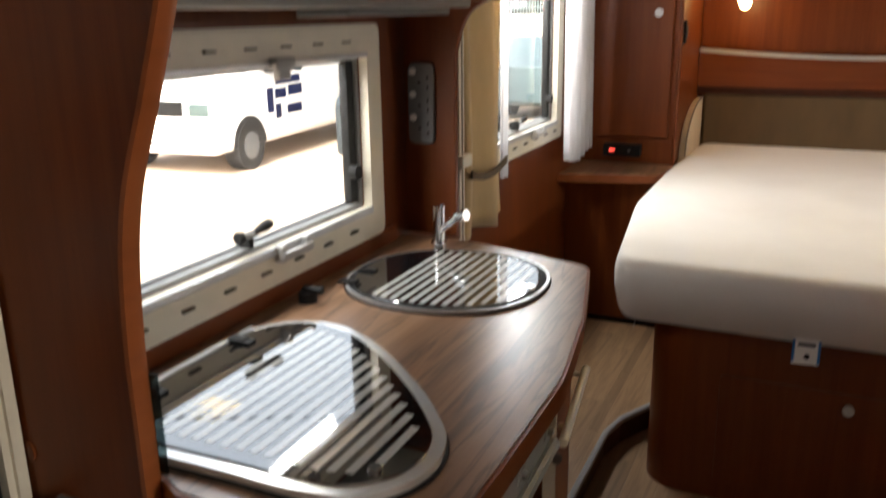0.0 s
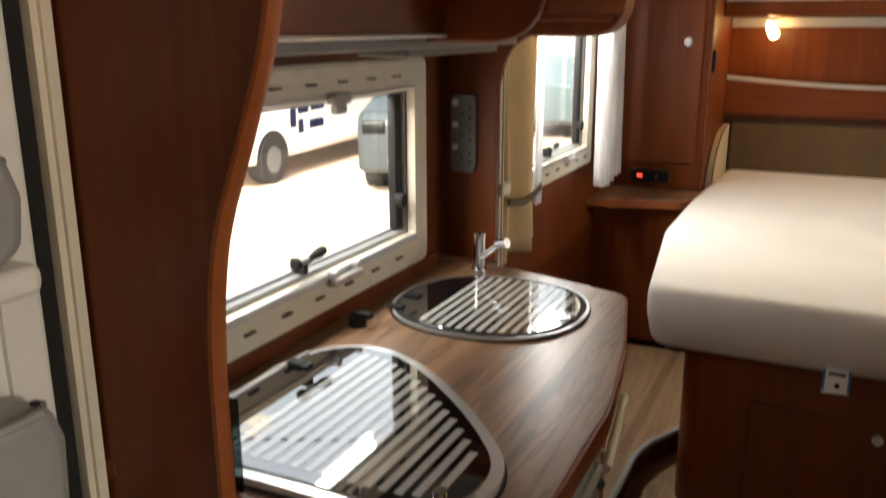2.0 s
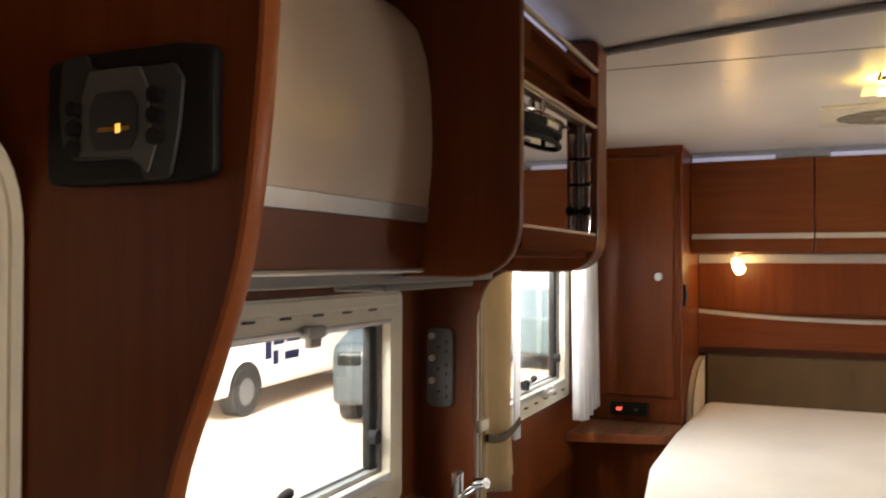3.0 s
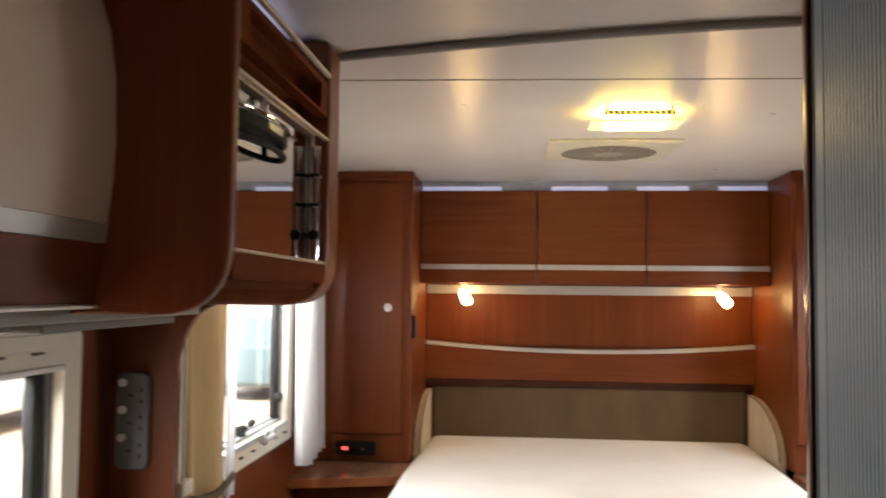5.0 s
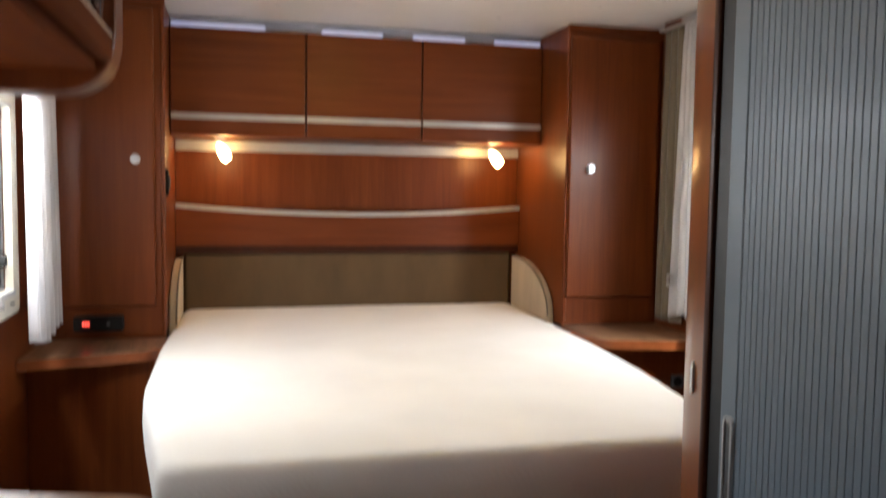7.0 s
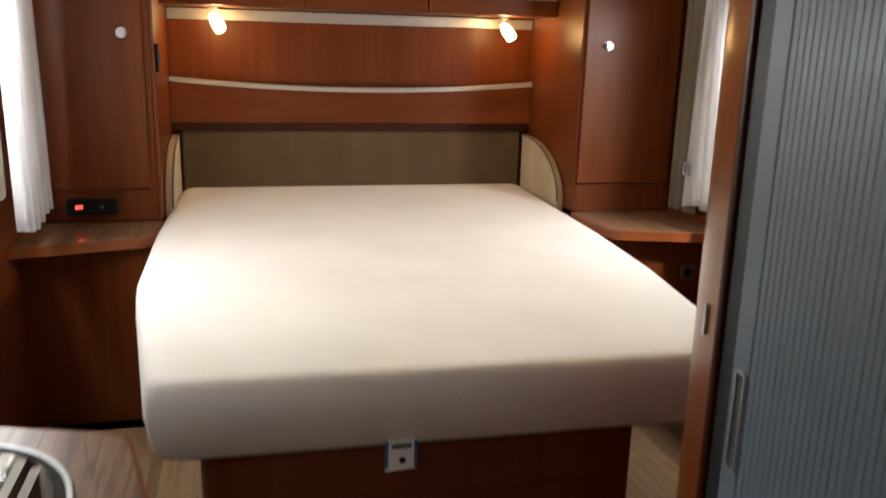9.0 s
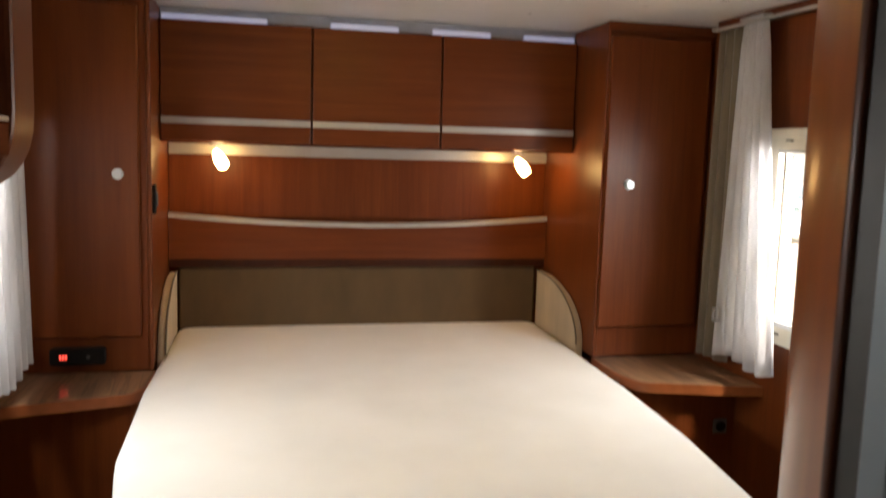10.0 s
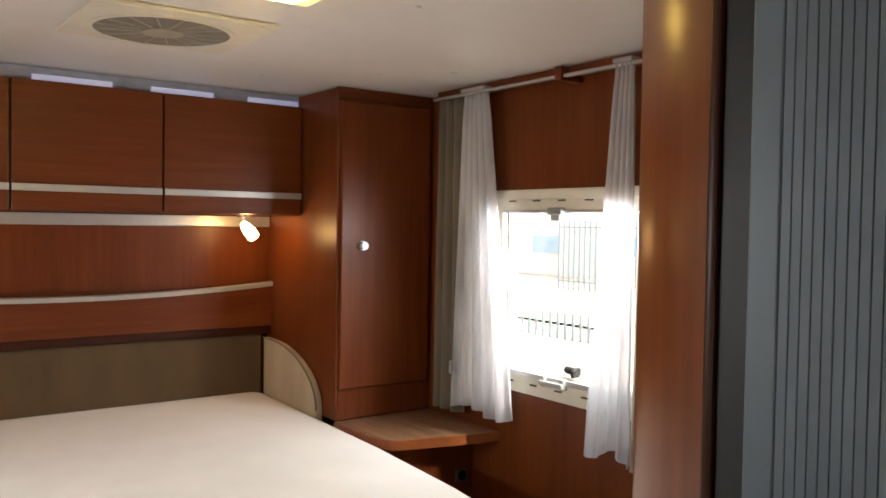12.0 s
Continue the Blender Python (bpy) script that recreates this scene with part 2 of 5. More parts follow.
def pane_material(name, tint, rough=0.02):
    """Thin acrylic: clear from both sides, with a glossy surface."""
    n = Nodes(name)
    tp = n.node("ShaderNodeBsdfTransparent")
    tp.inputs[0].default_value = (*tint, 1)
    gl = n.node("ShaderNodeBsdfGlossy")
    gl.inputs["Roughness"].default_value = rough
    lw = n.node("ShaderNodeLayerWeight")
    lw.inputs[0].default_value = 0.5
    pw = n.node("ShaderNodeMath")
    pw.operation = "POWER"
    pw.inputs[1].default_value = 5.0
    n.link(lw.outputs["Facing"], pw.inputs[0])
    fr = n.node("ShaderNodeMapRange")
    fr.inputs[3].default_value, fr.inputs[4].default_value = 0.03, 0.7
    n.link(pw.outputs[0], fr.inputs[0])
    mx = n.node("ShaderNodeMixShader")
    n.link(fr.outputs[0], mx.inputs[0])
    n.link(tp.outputs[0], mx.inputs[1])
    n.link(gl.outputs[0], mx.inputs[2])
    n.link(mx.outputs[0], n.out.inputs[0])
    return n.m


acrylic = pane_material("clear_acrylic", (0.95, 0.97, 0.97))
tinted_glass = pane_material("tinted_glass", (0.25, 0.3, 0.3))


def ground_material():
    n = Nodes("sandy_gravel")
    big = n.noise((1, 1, 1), 0.35, 5)
    grit = n.noise((1, 1, 1), 28, 4)
    c = n.ramp(big, [(0.3, (0.36, 0.265, 0.20)), (0.7, (0.52, 0.42, 0.335))])
    c = n.mix(n.remap(grit, -0.1, 0.4), c, (0.30, 0.23, 0.18))
    n.set(Base_Color=c, Roughness=0.95)
    n.bump(grit, 0.5, 0.01)
    return n.m


gravel = ground_material()


# ---------------------------------------------------------------- mesh helpers
def mesh_object(name, bm, mat):
    me = bpy.data.meshes.new(name)
    bm.normal_update()
    bm.to_mesh(me)
    bm.free()
    me.materials.append(mat)
    return new(name, me)


def smooth(ob, angle=40):
    """Smooth shading, with edges sharper than the angle kept."""
    bm = bmesh.new()
    bm.from_mesh(ob.data)
    for f in bm.faces:
        f.smooth = True
    for e in bm.edges:
        if len(e.link_faces) == 2:
            turn = e.calc_face_angle(0)
            a, c = sorted(f.calc_area() for f in e.link_faces)
            if turn > radians(angle) or (turn > radians(9) and c > 6 * a):
                e.smooth = False
    bm.to_mesh(ob.data)
    bm.free()
    return ob


def under(ob, parent):
    ob.parent = parent
    ob.matrix_parent_inverse = Matrix.Translation(-parent.location) if parent.type == "EMPTY" else Matrix()
    return ob


def part(name, bm, mat, parent, label="", soft=True):
    ob = mesh_object(name, bm, mat)
    if soft:
        smooth(ob)
    under(ob, parent)
    if label:
        tagged(ob, label)
    return ob


def thing(name, at, label, category, group=""):
    ob = new(name)
    ob.location = at
    ob.empty_display_size = 0.1
    return tagged(ob, label, category, group)


def solo(name, bm, mat, label, category="", kind="", group="", soft=True):
    ob = mesh_object(name, bm, mat)
    if soft:
        smooth(ob)
    return tagged(ob, label, category, group, kind)


def box(x0, x1, y0, y1, z0, z1, bevel=0.0, seg=2, bm=None):
    b = bmesh.new()
    bmesh.ops.create_cube(b, size=1, matrix=Matrix.Translation(((x0 + x1) / 2, (y0 + y1) / 2, (z0 + z1) / 2)) @ Matrix.Diagonal((x1 - x0, y1 - y0, z1 - z0, 1)))
    if bevel:
        bmesh.ops.bevel(b, geom=b.edges[:], offset=bevel, segments=seg, affect="EDGES", profile=0.5)
    return join(bm, b)


def join(bm, b):
    """b added to bm, or b itself where there is no bm."""
    if bm is None:
        return b
    me = bpy.data.meshes.new("tmp")
    b.to_mesh(me)
    b.free()
    bm.from_mesh(me)
    bpy.data.meshes.remove(me)
    return bm


def tube(points, r, seg=10, bm=None, caps=True, radii=None):
    """A round bar along points."""
    b = bmesh.new()
    rings = []
    pts = [Vector(p) for p in points]
    for k, p in enumerate(pts):
        d = (pts[min(k + 1, len(pts) - 1)] - pts[max(k - 1, 0)]).normalized()
        side = d.cross(Vector((0, 0, 1)))
        if side.length < 1e-3:
            side = d.cross(Vector((1, 0, 0)))
        side.normalize()
        up = side.cross(d)
        rr = radii[k] if radii else r
        rings.append([b.verts.new(p + (side * math.cos(a) + up * math.sin(a)) * rr) for a in (2 * math.pi * i / seg for i in range(seg))])
    for a, c in zip(rings, rings[1:]):
        for i in range(seg):
            b.faces.new((a[i], a[(i + 1) % seg], c[(i + 1) % seg], c[i]))
    if caps:
        b.faces.new(rings[0][::-1])
        b.faces.new(rings[-1])
    bmesh.ops.recalc_face_normals(b, faces=b.faces[:])
    return join(bm, b)


def rounded(verts, radii, seg=8):
    """The outline of a polygon with rounded corners."""
    out = []
    n = len(verts)
    for i in range(n):
        p, a, c = Vector(verts[i]), Vector(verts[i - 1]), Vector(verts[(i + 1) % n])
        r = radii[i] if isinstance(radii, (list, tuple)) else radii
        u, v = (a - p), (c - p)
        half = u.angle(v) / 2
        cut = min(r / math.tan(half) if r else 0, u.length * 0.48, v.length * 0.48)
        if cut < 1e-5:
            out.append(tuple(p))
            continue
        p0, p1 = p + u.normalized() * cut, p + v.normalized() * cut
        for k in range(seg + 1):
            s = k / seg
            q = p0 * (1 - s) ** 2 + p * 2 * s * (1 - s) + p1 * s ** 2
            out.append(tuple(q))
    return out


def prism(outline, axis, lo, hi, bevel=0.0, seg=2, bm=None):
    """A flat outline drawn out along an axis. Outline in (y, z) for x, (x, z) for y, (x, y) for z."""
    b = bmesh.new()
    put = {"x": lambda u, v, w: (w, u, v), "y": lambda u, v, w: (u, w, v), "z": lambda u, v, w: (u, v, w)}[axis]
    lower = [b.verts.new(put(u, v, lo)) for u, v in outline]
    upper = [b.verts.new(put(u, v, hi)) for u, v in outline]
    n = len(outline)
    f0, f1 = b.faces.new(lower), b.faces.new(upper)
    for i in range(n):
        b.faces.new((lower[i], lower[(i + 1) % n], upper[(i + 1) % n], upper[i]))
    bmesh.ops.recalc_face_normals(b, faces=b.faces[:])
    if bevel:
        rim = list({e for f in (f0, f1) for e in f.edges})
        bmesh.ops.bevel(b, geom=rim, offset=bevel, segments=seg, affect="EDGES", profile=0.5)
    return join(bm, b)


def ring(outer, inner, axis, lo, hi, bm=None):
    """A band between two outlines with the same number of points."""
    b = bmesh.new()
    put = {"x": lambda u, v, w: (w, u, v), "y": lambda u, v, w: (u, w, v), "z": lambda u, v, w: (u, v, w)}[axis]
    rows = [[b.verts.new(put(u, v, w)) for u, v in o] for o, w in ((outer, lo), (outer, hi), (inner, hi), (inner, lo))]
    n = len(outer)
    for k in range(4):
        a, c = rows[k], rows[(k + 1) % 4]
        for i in range(n):
            b.faces.new((a[i], a[(i + 1) % n], c[(i + 1) % n], c[i]))
    bmesh.ops.recalc_face_normals(b, faces=b.faces[:])
    return join(bm, b)


def shrink(outline, d):
    """An outline drawn in by d."""
    n = len(outline)
    area = sum(outline[i - 1][0] * outline[i][1] - outline[i][0] * outline[i - 1][1] for i in range(n))
    s = 1 if area > 0 else -1
    out = []
    for i in range(n):
        a, p, c = Vector(outline[i - 1]), Vector(outline[i]), Vector(outline[(i + 1) % n])
        t = (c - a).normalized()
        out.append((p.x - t.y * d * s, p.y + t.x * d * s))
    return out


def disc(c, r, axis, thick, seg=32, bm=None):
    o = [(math.cos(2 * math.pi * i / seg) * r, math.sin(2 * math.pi * i / seg) * r) for i in range(seg)]
    k = "xyz".index(axis)
    pair = [c[j] for j in range(3) if j != k]
    return prism([(u + pair[0], v + pair[1]) for u, v in o], axis, c[k] - thick / 2, c[k] + thick / 2, bm=bm)


# ---------------------------------------------------------------- the shell
WX = 1.13          # half the inner width
FLOOR, STEP, CEIL = 0.14, 0.22, 1.99
REAR, FRONT = 3.81, -2.4


def wall_with_openings(name, x0, x1, holes, mat, label):
    """A side wall along y, with openings (y0, y1, z0, z1)."""
    bm = bmesh.new()
    ys = sorted({FRONT, REAR + 0.04} | {h[0] for h in holes} | {h[1] for h in holes})
    for a, b in zip(ys, ys[1:]):
        hole = [h for h in holes if h[0] <= a and h[1] >= b]
        if hole:
            box(x0, x1, a, b, 0.0, hole[0][2], bm=bm)
            box(x0, x1, a, b, hole[0][3], CEIL + 0.05, bm=bm)
        else:
            box(x0, x1, a, b, 0.0, CEIL + 0.05, bm=bm)
    bmesh.ops.remove_doubles(bm, verts=bm.verts[:], dist=1e-5)
    return solo(name, bm, mat, label, "wall", "structure", soft=False)


KW = (0.61, 1.37, 1.033, 1.372)      # kitchen window opening
BW = (2.085, 2.80, 1.057, 1.569)     # bedroom window openings
ENTRY = (-0.27, 0.345, 0.20, 1.64)
wall_west = wall_with_openings("wall_west", -WX - 0.04, -WX, [KW, BW, ENTRY], cherry_z, "cherry wood veneered side wall of a motorhome")
# The second east opening is invented: unseen, it holds the door's fill lamp.
wall_east = wall_with_openings("wall_east", WX, WX + 0.04, [BW, (-0.50, 0.30, 1.0, 1.6)], cherry_z, "cherry wood veneered side wall of a motorhome")
solo("wall_north", box(-WX, WX, REAR, REAR + 0.04, 0.0, CEIL + 0.05), cherry_x, "cherry wood veneered rear wall behind the bed", "wall", "structure", soft=False)
# Unseen closing wall; its slot is sized to set how much front light enters.
b = box(-WX, WX, FRONT - 0.04, FRONT, 0.0, 0.92)
box(-WX, WX, FRONT - 0.04, FRONT, 1.10, CEIL + 0.05, bm=b)
box(-WX, -0.55, FRONT - 0.04, FRONT, 0.92, 1.10, bm=b)
box(0.55, WX, FRONT - 0.04, FRONT, 0.92, 1.10, bm=b)
solo("wall_south", b, cherry_x, "unseen plain cherry veneered front wall with an added opening for fill light", "wall", "structure", soft=False)
b = box(-WX - 0.04, WX + 0.04, FRONT - 0.04, REAR + 0.04, CEIL, CEIL + 0.04)
solo("ceiling", b, ceiling_skin, "smooth off-white glossy laminated motorhome ceiling", "ceiling", "structure", soft=False)
b = prism([(-0.72, 1.803), (0.80, 1.855), (0.80, 1.8565), (-0.72, 1.8045)], "z", CEIL - 0.0015, CEIL + 0.002)
solo("trim_ceiling_seam", b, taupe_cloth, "thin dark seam between two ceiling sheets", "trim", "structure", soft=False)
floor = solo("floor", box(-WX, WX, FRONT, REAR, FLOOR - 0.06, FLOOR - 0.004), slot_dark, "light oak vinyl plank floor with dark joints", "floor", "structure", soft=False)

# raised floor beside the bed, with its riser and metal edge
step_line = [(-0.45, 2.62), (-0.585, 2.31), (-0.675, 2.13), (-0.70, 2.02), (-0.70, 1.60)]
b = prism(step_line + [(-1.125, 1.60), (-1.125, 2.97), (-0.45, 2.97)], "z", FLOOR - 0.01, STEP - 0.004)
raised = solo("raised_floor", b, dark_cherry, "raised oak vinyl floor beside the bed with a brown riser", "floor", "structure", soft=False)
part("floor_edge_piece", prism(step_line[:-1] + [(-0.70, 1.61), (-0.7215, 1.61), (-0.7215, 2.962), (-0.45, 2.962)], "z", STEP - 0.0035, STEP), oak, raised, soft=False)
edge = []
for (x, y) in step_line:
    edge.append((x + 0.004, y, STEP + 0.001))
solo("trim_step_edge", tube(edge, 0.011, 8), grey_plastic, "grey metal edge strip along the raised floor", "trim", "structure")

# ---------------------------------------------------------------- windows
def window(name, side, hole, frame_out, slots, latch_y, label, bar_y):
    """A hinged acrylic window in a cream cassette frame, on the wall at x = side * WX."""
    y0, y1, z0, z1 = hole
    a0, a1, c0, c1 = frame_out
    xi = side * (WX - 0.022)
    xw = side * (WX - 0.001)
    lo, hi = min(xi, xw), max(xi, xw)
    w = thing(name, (side * WX, (y0 + y1) / 2, z0), label, "window")
    w["kind"] = "structure"
    outer = rounded([(a0, c0), (a1, c0), (a1, c1), (a0, c1)], 0.022, 4)
    inner = rounded([(y0, z0), (y1, z0), (y1, z1), (y0, z1)], 0.008, 4)
    part("window_frame", ring(outer, inner, "x", lo, hi), cream, w)
    # step of the blind cassette above the opening and below it
    part("blind_cassette", box(min(xi, xi - side * 0.006), max(xi, xi - side * 0.006), a0 + 0.03, a1 - 0.03, c1 - 0.030, c1 - 0.004, 0.002), cream, w)
    part("blind_rail", box(min(xi, xi - side * 0.007), max(xi, xi - side * 0.007), y0 + 0.004, y1 - 0.004, z0 - 0.012, z0 + 0.004, 0.002), aluminium, w, "aluminium pull rail of the blind")
    part("blind_rail", box(min(xi, xi - side * 0.006), max(xi, xi - side * 0.006), y0 + 0.004, y1 - 0.004, z1 - 0.006, z1 + 0.004, 0.002), aluminium, w, "aluminium pull rail of the blind")
    # lining of the opening, rubber seal and pane
    reveal_in = shrink(inner, 0.010)
    # East side: lining and seal coloured white to imitate glare washing out the edges.
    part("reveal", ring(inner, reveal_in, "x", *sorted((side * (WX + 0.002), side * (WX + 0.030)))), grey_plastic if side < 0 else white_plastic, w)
    part("seal", ring(shrink(inner, 0.0105), shrink(inner, 0.016), "x", *sorted((side * (WX + 0.020), side * (WX + 0.0295)))), grey_plastic if side < 0 else white_plastic, w, "grey rubber seal" if side < 0 else "rubber seal whitened to imitate window glare")
    xp = side * (WX + 0.031)
    p = part("pane", box(*sorted((xp, xp + side * 0.004)), y0 + 0.002, y1 - 0.002, z0 + 0.002, z1 - 0.002), acrylic, w, "clear acrylic pane", soft=False)
    p.visible_shadow = False
    # stay arm in black on the far jamb
    if side < 0:
        part("stay_arm", box(*sorted((side * (WX + 0.006), side * (WX + 0.028))), y1 - 0.042, y1 - 0.0105, z0 + 0.012, z1 - 0.012, 0.006), rubber, w, "black window stay")
    if side < 0:
        part("stay_knob", disc((side * (WX - 0.004), y1 - 0.04, z0 + 0.085), 0.016, "x", 0.02, 16), rubber, w)
    for s in slots:
        for zz in (c0 + 0.033, c1 - 0.036):
            part("slot", box(*sorted((xi - side * 0.0075, xi + side * 0.001)), s - 0.014, s + 0.014, zz - 0.0021, zz + 0.0021, 0.001, 1), slot_brown, w, soft=False)
    # catch with handle
    ly = latch_y
    xk = side * (WX - 0.008)
    b = box(*sorted((side * (WX - 0.005), side * (WX + 0.03))), ly - 0.007, ly + 0.007, z0 + 0.010, z0 + 0.040, 0.004)
    if side < 0:
        # flat paddle on one side of the pivot, round stop on the other
        tube([(xk, ly - 0.004, z0 + 0.038), (xk, ly + 0.014, z0 + 0.041), (xk, ly + 0.034, z0 + 0.044), (xk, ly + 0.052, z0 + 0.047), (xk, ly + 0.060, z0 + 0.048)], 0.008, 12, b, radii=[0.007, 0.007, 0.0105, 0.010, 0.004])
        tube([(xk, ly - 0.046, z0 + 0.040), (xk, ly - 0.043, z0 + 0.040), (xk, ly - 0.034, z0 + 0.040), (xk, ly - 0.032, z0 + 0.040)], 0.01, 14, b, radii=[0.008, 0.0115, 0.0115, 0.008])
        part("catch_bar", tube([(xk, ly - 0.032, z0 + 0.040), (xk, ly - 0.002, z0 + 0.040)], 0.0075, 12), grey_plastic, w, "grey bar of the catch")
    else:
        tube([(xk, ly - 0.016, z0 + 0.030), (xk, ly - 0.010, z0 + 0.033), (xk, ly + 0.018, z0 + 0.034), (xk, ly + 0.025, z0 + 0.031)], 0.01, 12, b, radii=[0.006, 0.012, 0.012, 0.006])
    part("catch_handle", b, rubber, w, "black plastic window catch")
    by = bar_y
    b = box(*sorted((xi - side * 0.020, xi)), by - 0.05, by - 0.032, z0 - 0.026, z0 + 0.008, 0.004)
    box(*sorted((xi - side * 0.020, xi)), by + 0.032, by + 0.05, z0 - 0.026, z0 + 0.008, 0.004, bm=b)
    box(*sorted((xi - side * 0.026, xi - side * 0.014)), by - 0.05, by + 0.05, z0 - 0.022, z0 - 0.006, 0.004, bm=b)
    part("blind_grip", b, silver, w, "silver grip of the blind")
    b = box(*sorted((xi - side * 0.022, xi)), by - 0.03, by + 0.03, z1 - 0.012, z1 + 0.010, 0.004)
    box(*sorted((xi - side * 0.018, xi - side * 0.002)), by - 0.018, by + 0.018, z1 - 0.030, z1 - 0.010, 0.003, bm=b)
    part("blind_latch", b, grey_plastic, w, "grey latch of the blind")
    return w


window("window_1", -1, KW, (0.545, 1.428, 0.962, 1.436), [0.64 + 0.107 * k for k in range(7)], 0.95, "cream-framed hinged kitchen window with clear acrylic pane", 1.04)
window("window_2", -1, BW, (2.02, 2.866, 0.990, 1.637), [2.10 + 0.112 * k for k in range(7)], 2.42, "cream-framed hinged window beside the bed, blind open", 2.55)
window("window_3", 1, BW, (2.02, 2.866, 0.990, 1.637), [2.19 + 0.112 * k for k in range(6)], 2.49, "cream-framed hinged window beside the bed, blind open", 2.54)

# ---------------------------------------------------------------- entrance door
door = thing("door_1", (-WX, 0.04, FLOOR), "white entrance door with grey storage bins in a cream frame", "door")
door["kind"] = "structure"
oo = rounded([(-0.33, 0.15), (0.398, 0.15), (0.398, 1.678), (-0.33, 1.678)], 0.15, 10)
part("door_frame", ring(oo, shrink(oo, 0.030), "x", -WX, -1.076), cream, door, "cream door surround")
part("door_frame_lip", ring(shrink(oo, 0.012), shrink(oo, 0.020), "x", -1.078, -1.070), cream, door)
part("door_seal", ring(shrink(oo, 0.031), shrink(oo, 0.052), "x", -WX - 0.03, -1.090), rubber, door, "black rubber door seal")
leaf = shrink(oo, 0.047)
part("door_leaf", prism(leaf, "x", -WX - 0.040, -1.091, 0.010, 3), white_plastic, door, "white moulded door leaf")
part("door_moulding", ring(shrink(leaf, 0.045), shrink(leaf, 0.065), "x", -1.097, -1.083), white_plastic, door)
for z0, z1, d in ((1.245, 1.372, 0.055), (0.880, 1.085, 0.075)):
    o = rounded([(-0.18, z0), (0.262, z0), (0.292, z0 + 0.02), (0.300, z1 - 0.05), (0.283, z1), (-0.16, z1), (-0.19, z1 - 0.02)], 0.025, 5)
    part("storage_bin", prism(o, "x", -1.094, -1.085 + d, 0.018, 3), grey_plastic, door, "grey moulded door storage bin")
    part("bin_rim", tube([(-1.08 + d, -0.16, z1 - 0.002), (-1.08 + d, 0.26, z1 - 0.002), (-1.088 + d * 0.6, 0.291, z1 - 0.012), (-1.092, 0.297, z1 - 0.03)], 0.006, 8), grey_plastic, door)
    part("bin_tray", box(-1.094, -1.085 + d * 0.8, -0.20, 0.318, z0 - 0.042, z0 - 0.004, 0.014, 3), white_plastic, door, "white moulded ledge")
    part("bin_screw", disc((-1.083 + d * 0.72, 0.272, z1 + 0.001), 0.006, "z", 0.004, 10), black_plastic, door)
lock = thing("door_lock", (-WX, 0.36, 0.78), "grey plastic door lock housing beside the entrance", "lock")
o = rounded([(0.325, 0.725), (0.395, 0.725), (0.395, 0.87), (0.325, 0.87)], 0.03, 6)
part("housing", prism(o, "x", -1.075, -1.020, 0.012, 3), grey_plastic, lock)
o = rounded([(0.225, 0.715), (0.315, 0.715), (0.315, 0.845), (0.225, 0.845)], 0.03, 6)
part("handle", prism(o, "x", -1.094, -1.010, 0.014, 3), grey_plastic, lock)
part("bolt", box(-1.07, -1.04, 0.313, 0.328, 0.76, 0.83, 0.003), dark_grey, lock)

# ---------------------------------------------------------------- partition panel at the kitchen's end
def curve_points(ctrl, n=8):
    """A smooth line through control points."""
    out = []
    c = [ctrl[0]] + list(ctrl) + [ctrl[-1]]
    for i in range(1, len(c) - 2):
        p0, p1, p2, p3 = (Vector(c[j]) for j in (i - 1, i, i + 1, i + 2))
        for k in range(n):
            s = k / n
            out.append(tuple(0.5 * (2 * p1 + (p2 - p0) * s + (2 * p0 - 5 * p1 + 4 * p2 - p3) * s * s + (3 * p1 - p0 - 3 * p2 + p3) * s ** 3)))
    out.append(tuple(ctrl[-1]))
    return out


wave = curve_points([(-0.885, 0.14), (-0.885, 0.92), (-0.884, 1.12), (-0.866, 1.26), (-0.818, 1.39), (-0.778, 1.51), (-0.757, 1.66), (-0.748, 1.80), (-0.745, CEIL - 0.004)], 6)
panel = thing("partition_panel", (-1.0, 0.41, FLOOR), "cherry wood partition panel with a wavy front edge", "partition")
part("board", prism(wave + [(-WX + 0.002, CEIL - 0.004), (-WX + 0.002, 0.14)], "y", 0.403, 0.425), cherry_z, panel)
b = bmesh.new()
rows = []
for x, z in wave:
    rows.append([b.verts.new(v) for v in ((x, 0.400, z), (x + 0.006, 0.401, z), (x + 0.009, 0.414, z), (x + 0.006, 0.427, z), (x, 0.428, z))])
for p, q in zip(rows, rows[1:]):
    for i in range(4):
        b.faces.new((p[i], p[i + 1], q[i + 1], q[i]))
    b.faces.new((p[4], p[0], q[0], q[4]))
bmesh.ops.recalc_face_normals(b, faces=b.faces[:])
part("edge_band", b, edge_wood, panel, "lighter rounded edge band")

ctl = thing("control_panel", (-0.91, 0.40, 1.65), "black and silver heating control panel on the partition", "control panel")


def panel_outline(points, r):
    """Corners given as shares of the panel's width and height."""
    return rounded([(-1.026 + 0.233 * u, 1.583 + 0.142 * v) for u, v in points], r, 4)


part("housing", prism(panel_outline([(0, 0.03), (0.2, 0.0), (0.85, 0.0), (1, 0.04), (1.0, 0.97), (0.8, 1.02), (0.2, 1.02), (0, 0.97)], 0.012), "y", 0.384, 0.402, 0.006), black_plastic, ctl)
